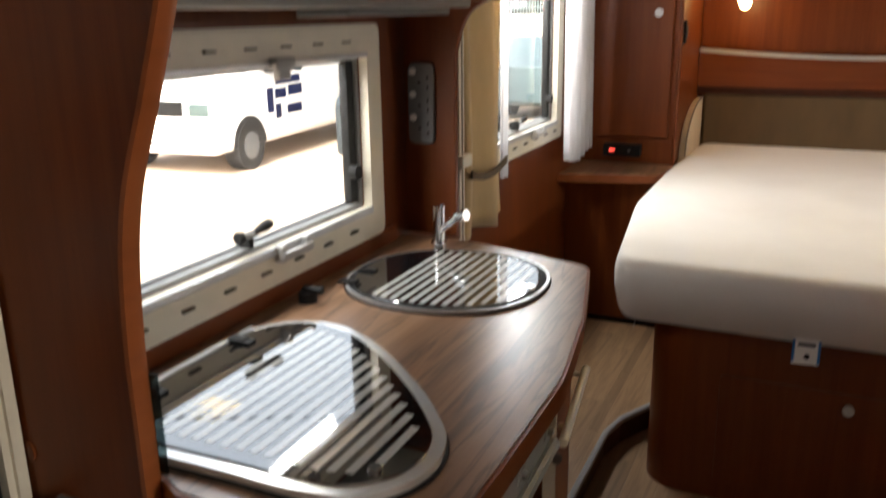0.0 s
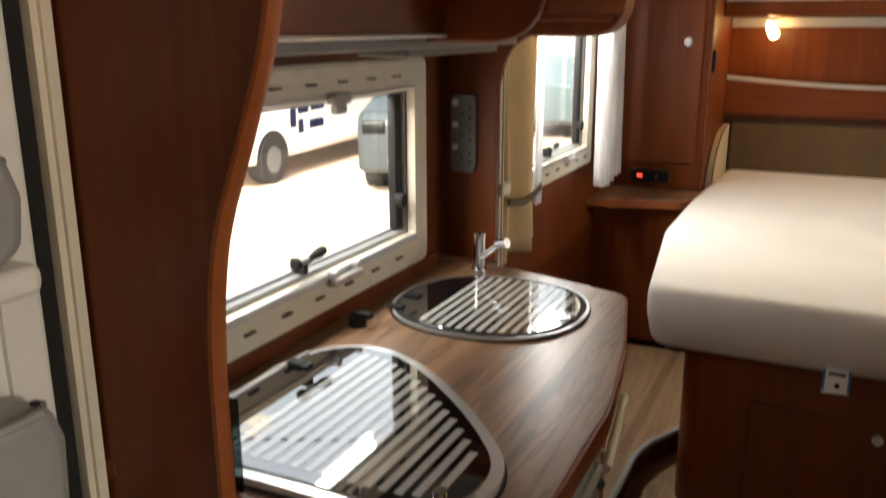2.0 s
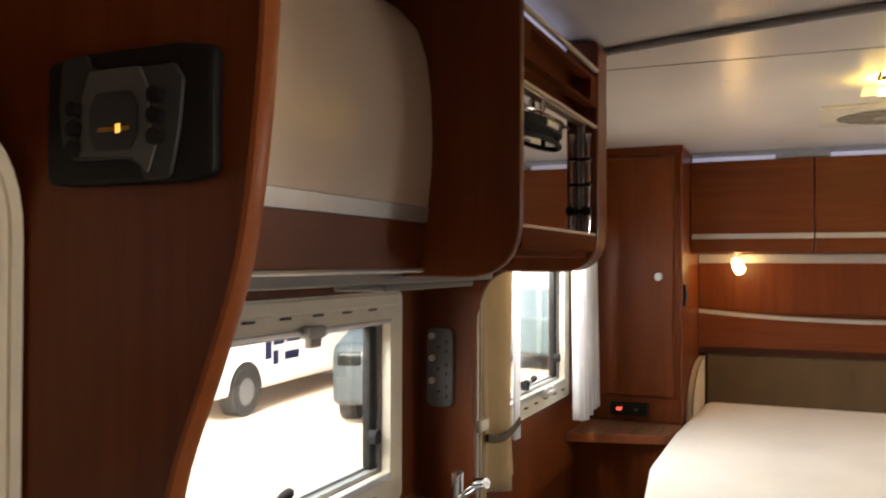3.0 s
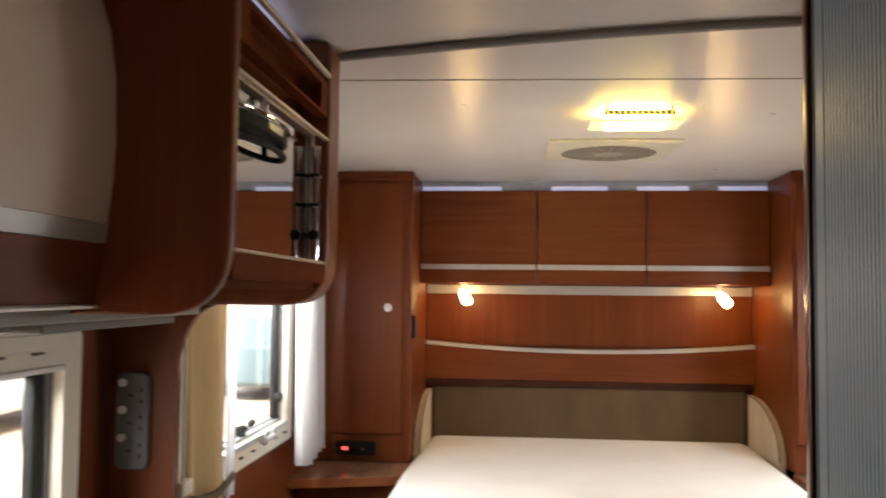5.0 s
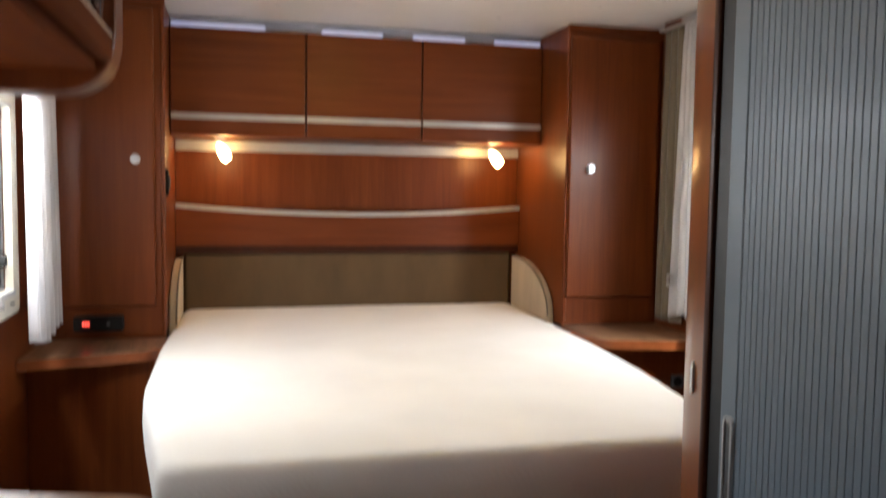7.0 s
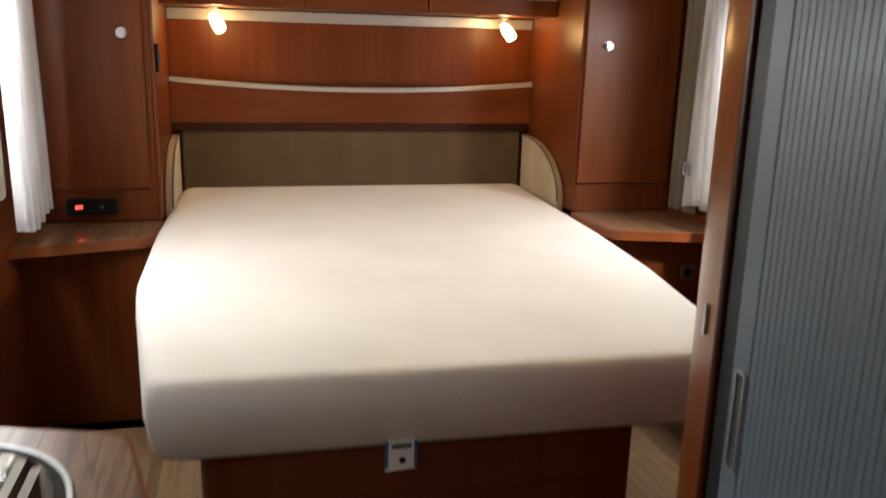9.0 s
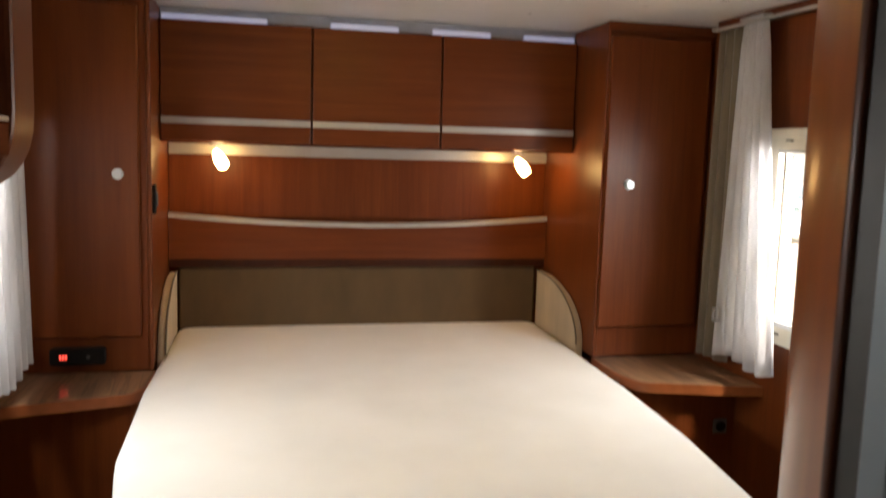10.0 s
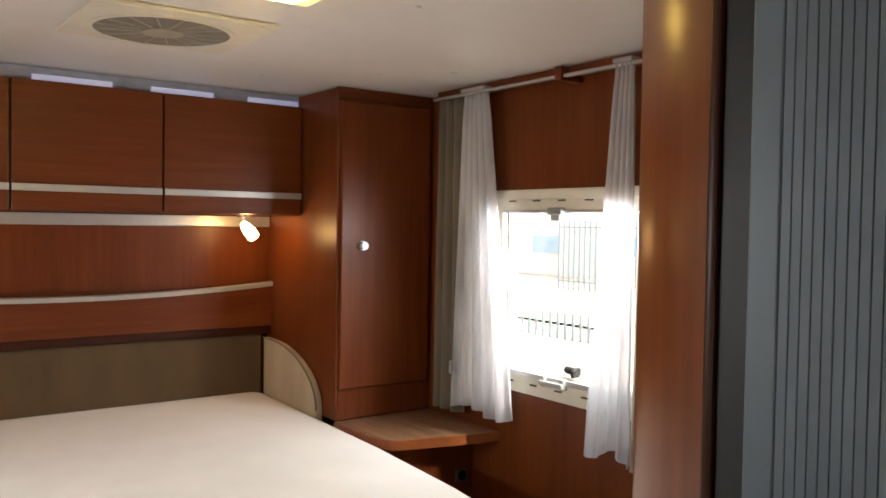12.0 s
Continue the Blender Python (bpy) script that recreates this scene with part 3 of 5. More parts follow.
part("bezel", prism(panel_outline([(0.13, 0.99), (0.28, 1.0), (0.31, 0.89), (0.40, 0.85), (0.80, 0.86), (0.85, 0.74), (0.83, 0.40), (0.78, 0.03), (0.63, 0.02), (0.61, 0.12), (0.54, 0.18), (0.20, 0.19), (0.13, 0.32), (0.11, 0.6)], 0.010), "y", 0.379, 0.3845, 0.002), panel_grey, ctl, "dark grey bezel")
part("keypad", prism(panel_outline([(0.31, 0.86), (0.61, 0.86), (0.66, 0.70), (0.665, 0.45), (0.71, 0.28), (0.66, 0.05), (0.62, 0.14), (0.56, 0.20), (0.24, 0.22), (0.27, 0.45), (0.26, 0.65)], 0.006), "y", 0.3765, 0.3795, 0.001), panel_silver, ctl, "grey keypad")
part("display", prism(panel_outline([(0.36, 0.25), (0.57, 0.25), (0.61, 0.38), (0.61, 0.56), (0.57, 0.68), (0.36, 0.68), (0.325, 0.56), (0.325, 0.38)], 0.008), "y", 0.3745, 0.377), panel_grey, ctl, "dark display window")
part("lit_mark", box(-0.913, -0.906, 0.3725, 0.3747, 1.636, 1.646, 0.001, 1), amber_glow, ctl, "small amber light")
part("lit_bar", box(-0.938, -0.915, 0.373, 0.3747, 1.638, 1.643, 0.001, 1), plain("dim_amber", (0.35, 0.18, 0.02), 0.5), ctl)
part("lit_bar", box(-0.904, -0.894, 0.373, 0.3747, 1.638, 1.643, 0.001, 1), bpy.data.materials["dim_amber"], ctl)
for v in (0.28, 0.43, 0.58):
    for u, dv in ((0.228, 0.0), (0.712, 0.05)):
        part("button", disc((-1.026 + 0.233 * u, 0.375, 1.583 + 0.142 * (v + dv)), 0.0088, "y", 0.009, 16), black_plastic, ctl)
sw = thing("wall_switch", (-1.02, 0.40, 0.82), "square dark grey rocker switch on the partition", "switch")
o = rounded([(-1.030, 0.803), (-0.968, 0.803), (-0.968, 0.876), (-1.030, 0.876)], 0.006, 3)
part("plate", prism(o, "y", 0.392, 0.404, 0.003), dark_grey, sw)
part("rocker", box(-1.025, -0.980, 0.388, 0.394, 0.809, 0.870, 0.003), black_plastic, sw)
part("screw", disc((-0.990, 0.3875, 0.858), 0.004, "y", 0.002, 10), aluminium, sw)
cap = disc((-1.075, 0.4015, 0.925), 0.013, "y", 0.003, 18)
solo("screw_cap", cap, cherry_z, "round brown screw cap on the partition", "screw cap")

# ---------------------------------------------------------------- kitchen unit
TOP = 0.922
wt_out = rounded([(-1.128, 1.555), (-0.93, 1.553), (-0.622, 1.462), (-0.548, 1.14), (-0.509, 0.88), (-0.507, 0.60), (-0.512, 0.401), (-0.835, 0.403), (-0.895, 0.433), (-1.128, 0.436)], [0.0, 0.05, 0.07, 0.5, 0.5, 0.3, 0.105, 0.06, 0.02, 0.0], 8)
worktop = thing("worktop", (-0.82, 0.95, TOP - 0.04), "walnut laminate kitchen worktop with a cherry edge", "worktop")
part("slab", prism(shrink(wt_out, 0.006), "z", TOP - 0.038, TOP), walnut, worktop)
part("edge_band", ring(wt_out, shrink(wt_out, 0.0062), "z", TOP - 0.040, TOP - 0.002), edge_wood, worktop, "rounded cherry edge band")
part("backsplash", box(-1.128, -1.112, 0.43, 1.50, TOP, TOP + 0.038, 0.004), cherry_y, worktop, "cherry upstand behind the worktop")

unit = thing("kitchen_unit", (-0.82, 0.95, FLOOR), "cherry kitchen base unit with a grey pull-out drawer", "kitchen unit")
part("end_panel", box(-1.125, -0.585, 0.440, 0.458, FLOOR, TOP - 0.040, 0.002), cherry_z, unit)
part("far_panel", box(-1.125, -0.72, 1.46, 1.478, FLOOR, TOP - 0.040, 0.002), cherry_z, unit)
part("back_panel", box(-1.125, -1.10, 0.458, 1.46, FLOOR, TOP - 0.040), cherry_z, unit)
part("plinth", box(-1.09, -0.66, 0.47, 1.46, FLOOR, FLOOR + 0.08, 0.002), cherry_y, unit)
part("bottom_shelf", box(-1.09, -0.62, 0.47, 1.44, FLOOR + 0.08, FLOOR + 0.10, 0.002), cherry_y, unit)
# drawer under the worktop, with a clear grey side and locks
o = rounded([(-0.566, 0.460), (-0.528, 0.460), (-0.547, 0.942), (-0.584, 0.942)], 0.004, 2)
drawer = part("drawer", prism(o, "z", TOP - 0.150, TOP - 0.052, 0.004), drawer_grey, unit, "grey plastic cutlery drawer standing ajar")
part("drawer_rail", tube([(-0.523, 0.456, TOP - 0.062), (-0.543, 0.943, TOP - 0.062)], 0.007, 8), aluminium, drawer)
part("drawer_rail", tube([(-0.520, 0.456, TOP - 0.146), (-0.540, 0.943, TOP - 0.146)], 0.010, 8), drawer_grey, drawer)
part("drawer_inset", box(-0.5335, -0.527, 0.50, 0.62, TOP - 0.125, TOP - 0.080, 0.003), tinted_glass, drawer)
for yy in (0.640, 0.775, 0.915):
    xx = -0.536 - (yy - 0.46) * 0.041
    bm_l = box(xx - 0.004, xx + 0.012, yy - 0.016, yy + 0.016, TOP - 0.124, TOP - 0.100, 0.004)
    tube([(xx + 0.010, yy, TOP - 0.112), (xx + 0.020, yy, TOP - 0.112)], 0.006, 12, bm_l)
    part("push_lock", bm_l, drawer_grey, drawer, "metal push lock")
part("shelf_wire", tube([(-0.60, 0.50, 0.50), (-0.63, 0.98, 0.50)], 0.004, 8), aluminium, unit)
part("drawer_box", box(-1.06, -0.61, 0.50, 0.98, TOP - 0.150, TOP - 0.142, 0.002), drawer_grey, unit)
# cabinet front at the far end, with a bar handle
o = [(-0.560, 0.962), (-0.542, 0.958), (-0.636, 1.385), (-0.654, 1.382)]
part("door_front", prism(o, "z", 0.20, TOP - 0.052, 0.002), cherry_z, unit, "cherry cabinet front")
o = [(-0.562, 0.950), (-0.539, 0.947), (-0.5415, 0.9578), (-0.5605, 0.9618)]
part("front_edge", prism(o, "z", 0.20, TOP - 0.052, 0.001), cream, unit, "cream edge band")
hb = tube([(-0.528, 0.948, 0.775), (-0.564, 1.225, 0.785)], 0.0085, 12)
tube([(-0.556, 1.00, 0.777), (-0.535, 1.00, 0.777)], 0.005, 8, hb)
tube([(-0.600, 1.20, 0.784), (-0.561, 1.20, 0.784)], 0.005, 8, hb)
part("bar_handle", hb, cream, unit, "satin cream bar handle")
part("door_hinge", tube([(-0.540, 0.946, 0.748), (-0.534, 0.940, 0.748)], 0.009, 12), dark_grey, unit)

# plug, socket and cable on the end of the unit
sk = thing("wall_socket", (-0.765, 0.44, 0.82), "grey wall socket on the end of the kitchen unit", "socket")
o = rounded([(-0.786, 0.806), (-0.720, 0.806), (-0.720, 0.873), (-0.786, 0.873)], 0.006, 3)
part("plate", prism(o, "y", 0.428, 0.4405, 0.003), grey_plastic, sk)
pg = thing("power_plug", (-0.77, 0.41, 0.80), "white plug with its cable in the socket", "plug")
o = rounded([(-0.770, 0.832), (-0.752, 0.824), (-0.722, 0.829), (-0.713, 0.85), (-0.718, 0.872), (-0.735, 0.879), (-0.764, 0.874)], 0.006, 4)
part("plug_body", prism(o, "y", 0.404, 0.4275, 0.005, 3), white_plastic, pg)
part("cable", tube(curve_points([(-0.748, 0.415, 0.826), (-0.762, 0.42, 0.800), (-0.746, 0.43, 0.797), (-0.682, 0.431, 0.834), (-0.644, 0.431, 0.858), (-0.596, 0.431, 0.868), (-0.569, 0.438, 0.874), (-0.556, 0.47, 0.872)], 6), 0.0048, 10), white_plastic, pg, "white cable")
part("cable_clip", box(-0.651, -0.629, 0.424, 0.440, 0.856, 0.880, 0.003), white_plastic, pg)

# hob lid
hob_out = curve_points([(-1.062, 0.50), (-1.050, 0.449), (-0.80, 0.446), (-0.665, 0.449), (-0.600, 0.488), (-0.576, 0.55), (-0.585, 0.614), (-0.618, 0.667), (-0.680, 0.738), (-0.776, 0.826), (-0.855, 0.882), (-0.921, 0.909), (-0.985, 0.906), (-1.038, 0.865), (-1.062, 0.79), (-1.062, 0.65)], 5)


def stripes(outline, xs, half, z, y_pad, reach=None):
    """Bars along y, cut off by an outline."""
    bm = bmesh.new()
    n = len(outline)
    for x in xs:
        cuts = []
        for i in range(n):
            (ax, ay), (bx, by) = outline[i - 1], outline[i]
            if (ax - x) * (bx - x) < 0:
                cuts.append(ay + (by - ay) * (x - ax) / (bx - ax))
        if len(cuts) < 2:
            continue
        lo, hi = min(cuts) + y_pad, max(cuts) - y_pad
        if reach:
            lo, hi = max(lo, reach[0]), min(hi, reach[1])
        if hi - lo > 0.02:
            box(x - half, x + half, lo, hi, z, z + 0.0004, bm=bm)
    return bm


hob = thing("hob", (-0.83, 0.68, TOP), "gas hob under a striped black glass lid", "hob")
part("gasket", prism(shrink(hob_out, -0.004), "z", TOP - 0.001, TOP + 0.005, 0.002), rubber, hob, "black rubber gasket")
rim = ring(hob_out, shrink(hob_out, 0.024), "z", TOP + 0.004, TOP + 0.016)
part("rim", rim, steel, hob, "polished steel rim")
lid_o = shrink(hob_out, 0.018)
lid = part("glass_lid", prism(lid_o, "z", TOP + 0.013, TOP + 0.019, 0.001, 1), black_glass, hob, "black glass lid")
part("printed_stripes", stripes(shrink(hob_out, 0.030), [-0.945 + 0.0222 * k for k in range(15)], 0.0060, TOP + 0.0191, 0.012), stripe_print, lid, "pale grey printed stripes")
for yy in (0.572, 0.776):
    bm_h = box(-1.048, -1.016, yy - 0.012, yy + 0.012, TOP + 0.018, TOP + 0.026, 0.003)
    box(-1.036, -1.004, yy - 0.011, yy + 0.011, TOP + 0.0195, TOP + 0.0235, 0.002, bm=bm_h)
    part("hinge", bm_h, black_plastic, hob, "black lid hinge")
part("hinge_bar", tube([(-1.046, 0.50, TOP + 0.018), (-1.046, 0.83, TOP + 0.018)], 0.0055, 8), grey_plastic, hob)
part("lid_stop", disc((-0.632, 0.515, TOP + 0.0215), 0.009, "z", 0.004, 14), chrome, hob)
part("side_guard", box(-0.915, -0.868, 0.4255, 0.4305, TOP + 0.004, TOP + 0.135, 0.002), tinted_glass, hob, "dark glass guard beside the hob")

# sink lid
sink_out = []
for i in range(56):
    a = 2 * math.pi * i / 56
    ca, sa = math.cos(a), math.sin(a)
    sink_out.append((-0.868 + 0.207 * math.copysign(abs(ca) ** 0.86, ca), 1.252 + 0.202 * math.copysign(abs(sa) ** 0.92, sa)))
sink = thing("sink", (-0.868, 1.252, TOP), "round sink under a striped black glass lid", "sink")
part("gasket", prism(shrink(sink_out, -0.003), "z", TOP - 0.001, TOP + 0.003, 0.001), rubber, sink, "black gasket")
part("rim", ring(sink_out, shrink(sink_out, 0.006), "z", TOP + 0.002, TOP + 0.008), aluminium, sink, "thin steel rim")
part("seal_ring", ring(shrink(sink_out, 0.0062), shrink(sink_out, 0.018), "z", TOP + 0.002, TOP + 0.0085), rubber, sink)
s_lid = part("glass_lid", prism(shrink(sink_out, 0.0185), "z", TOP + 0.004, TOP + 0.010, 0.001, 1), black_glass, sink, "black glass lid")
part("printed_stripes", stripes(shrink(sink_out, 0.022), [-0.953 + 0.0215 * k for k in range(12)], 0.0056, TOP + 0.0101, 0.004), stripe_print, s_lid, "pale grey printed stripes")
bm_c = disc((-0.695, 1.235, TOP + 0.0105), 0.020, "z", 0.004, 20)
disc((-0.682, 1.235, TOP + 0.0145), 0.010, "z", 0.006, 16, bm=bm_c)
part("finger_hole", bm_c, chrome, sink, "chrome finger hole")
for yy in (1.14, 1.22):
    part("hinge", box(-1.060, -1.020, yy - 0.012, yy + 0.012, TOP + 0.008, TOP + 0.014, 0.002), black_plastic, sink, "black lid hinge")
kb = thing("vent_knob", (-1.06, 1.03, TOP), "small black knob on the worktop", "knob")
b = disc((-1.065, 1.030, TOP + 0.010), 0.018, "z", 0.020, 20)
part("base", b, black_plastic, kb)
part("lever", box(-1.075, -1.03, 1.022, 1.038, TOP + 0.0195, TOP + 0.032, 0.004), black_plastic, kb)

tap = thing("tap", (-0.985, 1.462, TOP), "chrome mixer tap behind the sink", "tap")
part("base", tube([(-0.985, 1.462, TOP), (-0.985, 1.462, TOP + 0.018)], 0.019, 20), chrome, tap)
part("body", tube([(-0.985, 1.462, TOP + 0.017), (-0.985, 1.462, TOP + 0.05), (-0.985, 1.462, TOP + 0.098)], 0.0145, 20), chrome, tap)
part("cap", tube([(-0.985, 1.462, TOP + 0.098), (-0.985, 1.462, TOP + 0.104)], 0.0158, 20), chrome, tap)
part("lever", tube([(-0.985, 1.458, TOP + 0.085), (-0.972, 1.44, TOP + 0.105), (-0.962, 1.43, TOP + 0.112)], 0.004, 10), chrome, tap)
part("spout", tube([(-0.985, 1.460, TOP + 0.040), (-0.955, 1.452, TOP + 0.064), (-0.922, 1.444, TOP + 0.088)], 0.0085, 14), chrome, tap)
part("nozzle", tube([(-0.932, 1.446, TOP + 0.086), (-0.904, 1.438, TOP + 0.094)], 0.0125, 16), chrome, tap)

# ---------------------------------------------------------------- kitchen end board, sockets
board = thing("end_board", (-1.05, 1.59, TOP), "dark cherry end board of the kitchen curving up to the locker", "board")
sweep = curve_points([(-0.992, TOP), (-0.994, 1.30), (-0.985, 1.39), (-0.955, 1.455), (-0.90, 1.486)], 6)
part("board", prism(sweep + [(-0.90, 1.50), (-WX + 0.002, 1.50), (-WX + 0.002, TOP)], "y", 1.582, 1.602, 0.003), cherry_z, board)
st = thing("socket_strip", (-1.08, 1.575, 1.15), "grey strip of three sockets with white switches", "sockets")
o = rounded([(-1.113, 1.149), (-1.043, 1.149), (-1.043, 1.342), (-1.113, 1.342)], 0.020, 5)
part("plate", prism(o, "y", 1.570, 1.5822, 0.004), plain("slate_grey_plastic", (0.15, 0.155, 0.16), 0.45), st)
for zz in (1.322, 1.268, 1.213):
    part("rocker", disc((-1.097, 1.568, zz), 0.0080, "y", 0.008, 16), white_plastic, st, "round white switch")
    for dx, dz, w_, h_ in ((0.018, -0.026, 0.004, 0.0025), (0.040, -0.014, 0.0025, 0.004), (0.040, -0.037, 0.0025, 0.004)):
        part("pin_hole", box(-1.099 + dx - w_, -1.099 + dx + w_, 1.5688, 1.5702, zz + dz - h_, zz + dz + h_), slot_dark, st, soft=False)

# ---------------------------------------------------------------- kitchen overhead locker
locker = thing("kitchen_locker", (-0.98, 0.72, 1.49), "cherry overhead kitchen locker with a cream bowed flap", "locker")
part("carcass", box(-WX + 0.002, -0.905, 0.426, 0.968, 1.490, CEIL - 0.004), cherry_y, locker)
prof = [(-0.900, 1.592), (-0.828, 1.592), (-0.822, 1.65), (-0.820, 1.70), (-0.823, 1.78), (-0.831, 1.84), (-0.848, 1.89), (-0.884, 1.930), (-0.910, 1.940)]
part("flap", prism(prof, "y", 0.430, 0.966), cream_panel, locker, "cream bowed locker flap")
part("flap_strip", prism([(-0.900, 1.567), (-0.830, 1.567), (-0.826, 1.591), (-0.900, 1.591)], "y", 0.430, 0.966), silver, locker, "satin silver strip")
part("flap_rail", prism([(-0.900, 1.492), (-0.842, 1.490), (-0.832, 1.566), (-0.900, 1.566)], "y", 0.430, 0.966, 0.003), cherry_y, locker)
part("lip", tube([(-0.838, 0.430, 1.488), (-0.838, 0.966, 1.488)], 0.0035, 8), silver, locker)
part("under_panel", box(-WX + 0.004, -0.875, 0.430, 1.40, 1.466, 1.487, 0.003), keypad_grey, locker, "grey light panel under the locker")
part("light_strip", box(-1.00, -0.90, 0.95, 1.35, 1.452, 1.465, 0.003), dark_grey, locker)
part("cover_strip", box(-0.93, -0.905, 0.430, 0.966, 1.946, 1.974, 0.002), silver, locker)

mini = thing("glass_cabinet", (-0.90, 1.27, 1.48), "cherry overhead cabinet with an open mirrored niche", "cabinet")
sidep = rounded([(-0.95, 1.477), (-0.668, 1.477), (-0.668, CEIL - 0.004), (-0.95, CEIL - 0.004)], [0.0, 0.10, 0.0, 0.0], 8)
part("side_panel", prism(sidep, "y", 0.968, 0.990, 0.004), cherry_z, mini, "dark cherry side panel with rounded corner")
farp = rounded([(-WX + 0.002, 1.481), (-0.668, 1.481), (-0.668, CEIL - 0.004), (-WX + 0.002, CEIL - 0.004)], [0.0, 0.09, 0.02, 0.0], 8)
part("end_panel", prism(farp, "y", 1.492, 1.580, 0.006), cherry_z, mini, "dark cherry end panel with rounded corner")
part("bottom_panel", box(-WX + 0.002, -0.694, 0.990, 1.492, 1.512, 1.528, 0.002), matte_cherry, mini)
part("front_sill", box(-0.692, -0.672, 0.990, 1.492, 1.524, 1.560, 0.004), matte_cherry, mini)
part("sill_edge", tube([(-0.675, 0.990, 1.5615), (-0.675, 1.492, 1.5615)], 0.003, 8), cream_panel, mini, "pale edge of the sill")
part("niche_floor", box(-0.702, -0.693, 0.990, 1.492, 1.538, 1.558, 0.001), cherry_y, mini)
# rail over the niche, with a long slot round at both ends
slot_o = rounded([(1.035, 1.842), (1.445, 1.842), (1.445, 1.892), (1.035, 1.892)], [0.03, 0.03, 0.008, 0.008], 6)
rail_o = []
for y, z in slot_o:
    a = max(abs(y - 1.241) / 0.251, abs(z - 1.855) / 0.057)
    rail_o.append((1.241 + (y - 1.241) / a, 1.855 + (z - 1.855) / a))
part("top_rail", ring(rail_o, slot_o, "x", -0.694, -0.672), matte_cherry, mini, "cherry rail with a long rounded slot")
part("rail_edge", box(-0.676, -0.666, 0.990, 1.492, 1.9125, 1.920, 0.002), cream_panel, mini, "pale edge of the rail")
part("rail_lip", box(-0.678, -0.669, 0.990, 1.492, 1.792, 1.797, 0.001), cream_panel, mini)
part("top_shelf", box(-WX + 0.01, -0.694, 0.990, 1.492, 1.800, 1.814), walnut, mini)
part("light_strip", box(-0.80, -0.7365, 0.992, 1.490, 1.946, 1.972, 0.002), led_glow, mini, "bluish lit strip under the ceiling")
part("slot_back", box(-0.735, -0.722, 0.991, 1.491, 1.8145, 1.944), matte_cherry, mini)
part("mirror_back", box(-0.710, -0.7035, 0.992, 1.490, 1.532, 1.799), mirror, mini, "mirrored niche back")

hold = thing("bottle_holder", (-0.72, 1.19, 1.72), "black and chrome clip holder on the niche mirror", "holder")
o = [(-0.703, 1.04)]
for i in range(17):
    a = math.pi * (i / 16 - 0.5)
    o.append((-0.703 + 0.029 * math.cos(a), 1.17 + 0.13 * math.sin(a)))
o.append((-0.703, 1.30))
part("tray", prism(o, "z", 1.740, 1.760, 0.003), rubber, hold, "black oval band")
part("chrome_line", tube([(x + 0.001, y, 1.7645) for x, y in o[1:-1]], 0.0035, 8), chrome, hold, "chrome rim")
part("foot_ring", tube([(x - 0.003, y * 0.9 + 0.117, 1.722) for x, y in o[1:-1]], 0.005, 8), rubber, hold, "black lower ring")
part("badge_plate", box(-0.6745, -0.6715, 1.13, 1.20, 1.745, 1.756, 0.001, 1), silver, hold)
part("hanger", tube([(-0.693, 1.17, 1.762), (-0.693, 1.17, 1.7995)], 0.006, 10), chrome, hold)
part("strut", tube([(-0.690, 1.25, 1.722), (-0.690, 1.25, 1.742)], 0.005, 8), rubber, hold)
gl = thing("glass_rack", (-0.70, 1.44, 1.56), "clear rack of drinking glasses with black clips", "rack")
for k, zz in enumerate((1.562, 1.618, 1.674, 1.730)):
    g = part("glass", tube([(-0.689, 1.479, zz), (-0.689, 1.479, zz + 0.02), (-0.689, 1.479, zz + 0.046)], 0.008, 16, radii=[0.006, 0.0075, 0.0085]), chrome, gl)
    part("rim", tube([(-0.689, 1.479, zz + 0.046), (-0.689, 1.479, zz + 0.049)], 0.0095, 16), chrome, g)
    if k:
        c = part("clip", box(-0.702, -0.680, 1.468, 1.4915, zz - 0.009, zz - 0.001, 0.003), black_plastic, gl, "black plastic clip")
        if k == 1:
            part("clip_knob", disc((-0.686, 1.462, zz - 0.006), 0.010, "y", 0.016, 14), black_plastic, c)
part("post", tube([(-0.699, 1.487, 1.558), (-0.699, 1.487, 1.799)], 0.004, 10), steel, gl)
part("foot", box(-0.701, -0.680, 1.435, 1.468, 1.5585, 1.565, 0.003), chrome, gl, "chrome foot plate")

# ceiling track between locker and washroom
pts = [(-0.690 + 0.89 * s, 1.602 - 0.185 * s - 0.085 * s * (1 - s), CEIL - 0.008) for s in (k / 14 for k in range(15))]
b = tube(pts, 0.0085, 8)
solo("curtain_track", b, grey_plastic, "grey curtain track across the ceiling", "track")

# ---------------------------------------------------------------- washroom wall with tambour door
room = thing("washroom_wall", (0.6, 1.0, FLOOR), "cherry wood washroom wall with rounded corner post", "partition")
face = [(0.1385 + 0.064 * u - 0.010 * math.sin(math.pi * u), 1.3025 + 0.153 * u) for u in (k / 10 for k in range(11))]
post_o = face + [(0.2085, 1.4610), (0.218, 1.464), (0.32, 1.464), (0.32, 1.310), (0.160, 1.3025)]
part("corner_post", prism(post_o, "z", FLOOR, CEIL - 0.002), lacquer_cherry, room, "rounded lacquered cherry corner post")
part("post_edge", box(0.1365, 0.20, 1.2885, 1.302, FLOOR, CEIL - 0.002, 0.003), dark_cherry, room, "dark brown inner edge of the post")
part("post_liner", box(0.1425, 0.20, 1.2480, 1.288, FLOOR, CEIL - 0.002, 0.002), channel_grey, room, "dark grey sliding channel")
part("rear_board", box(0.32, WX - 0.002, 1.42, 1.462, FLOOR, CEIL - 0.002), cherry_z, room)
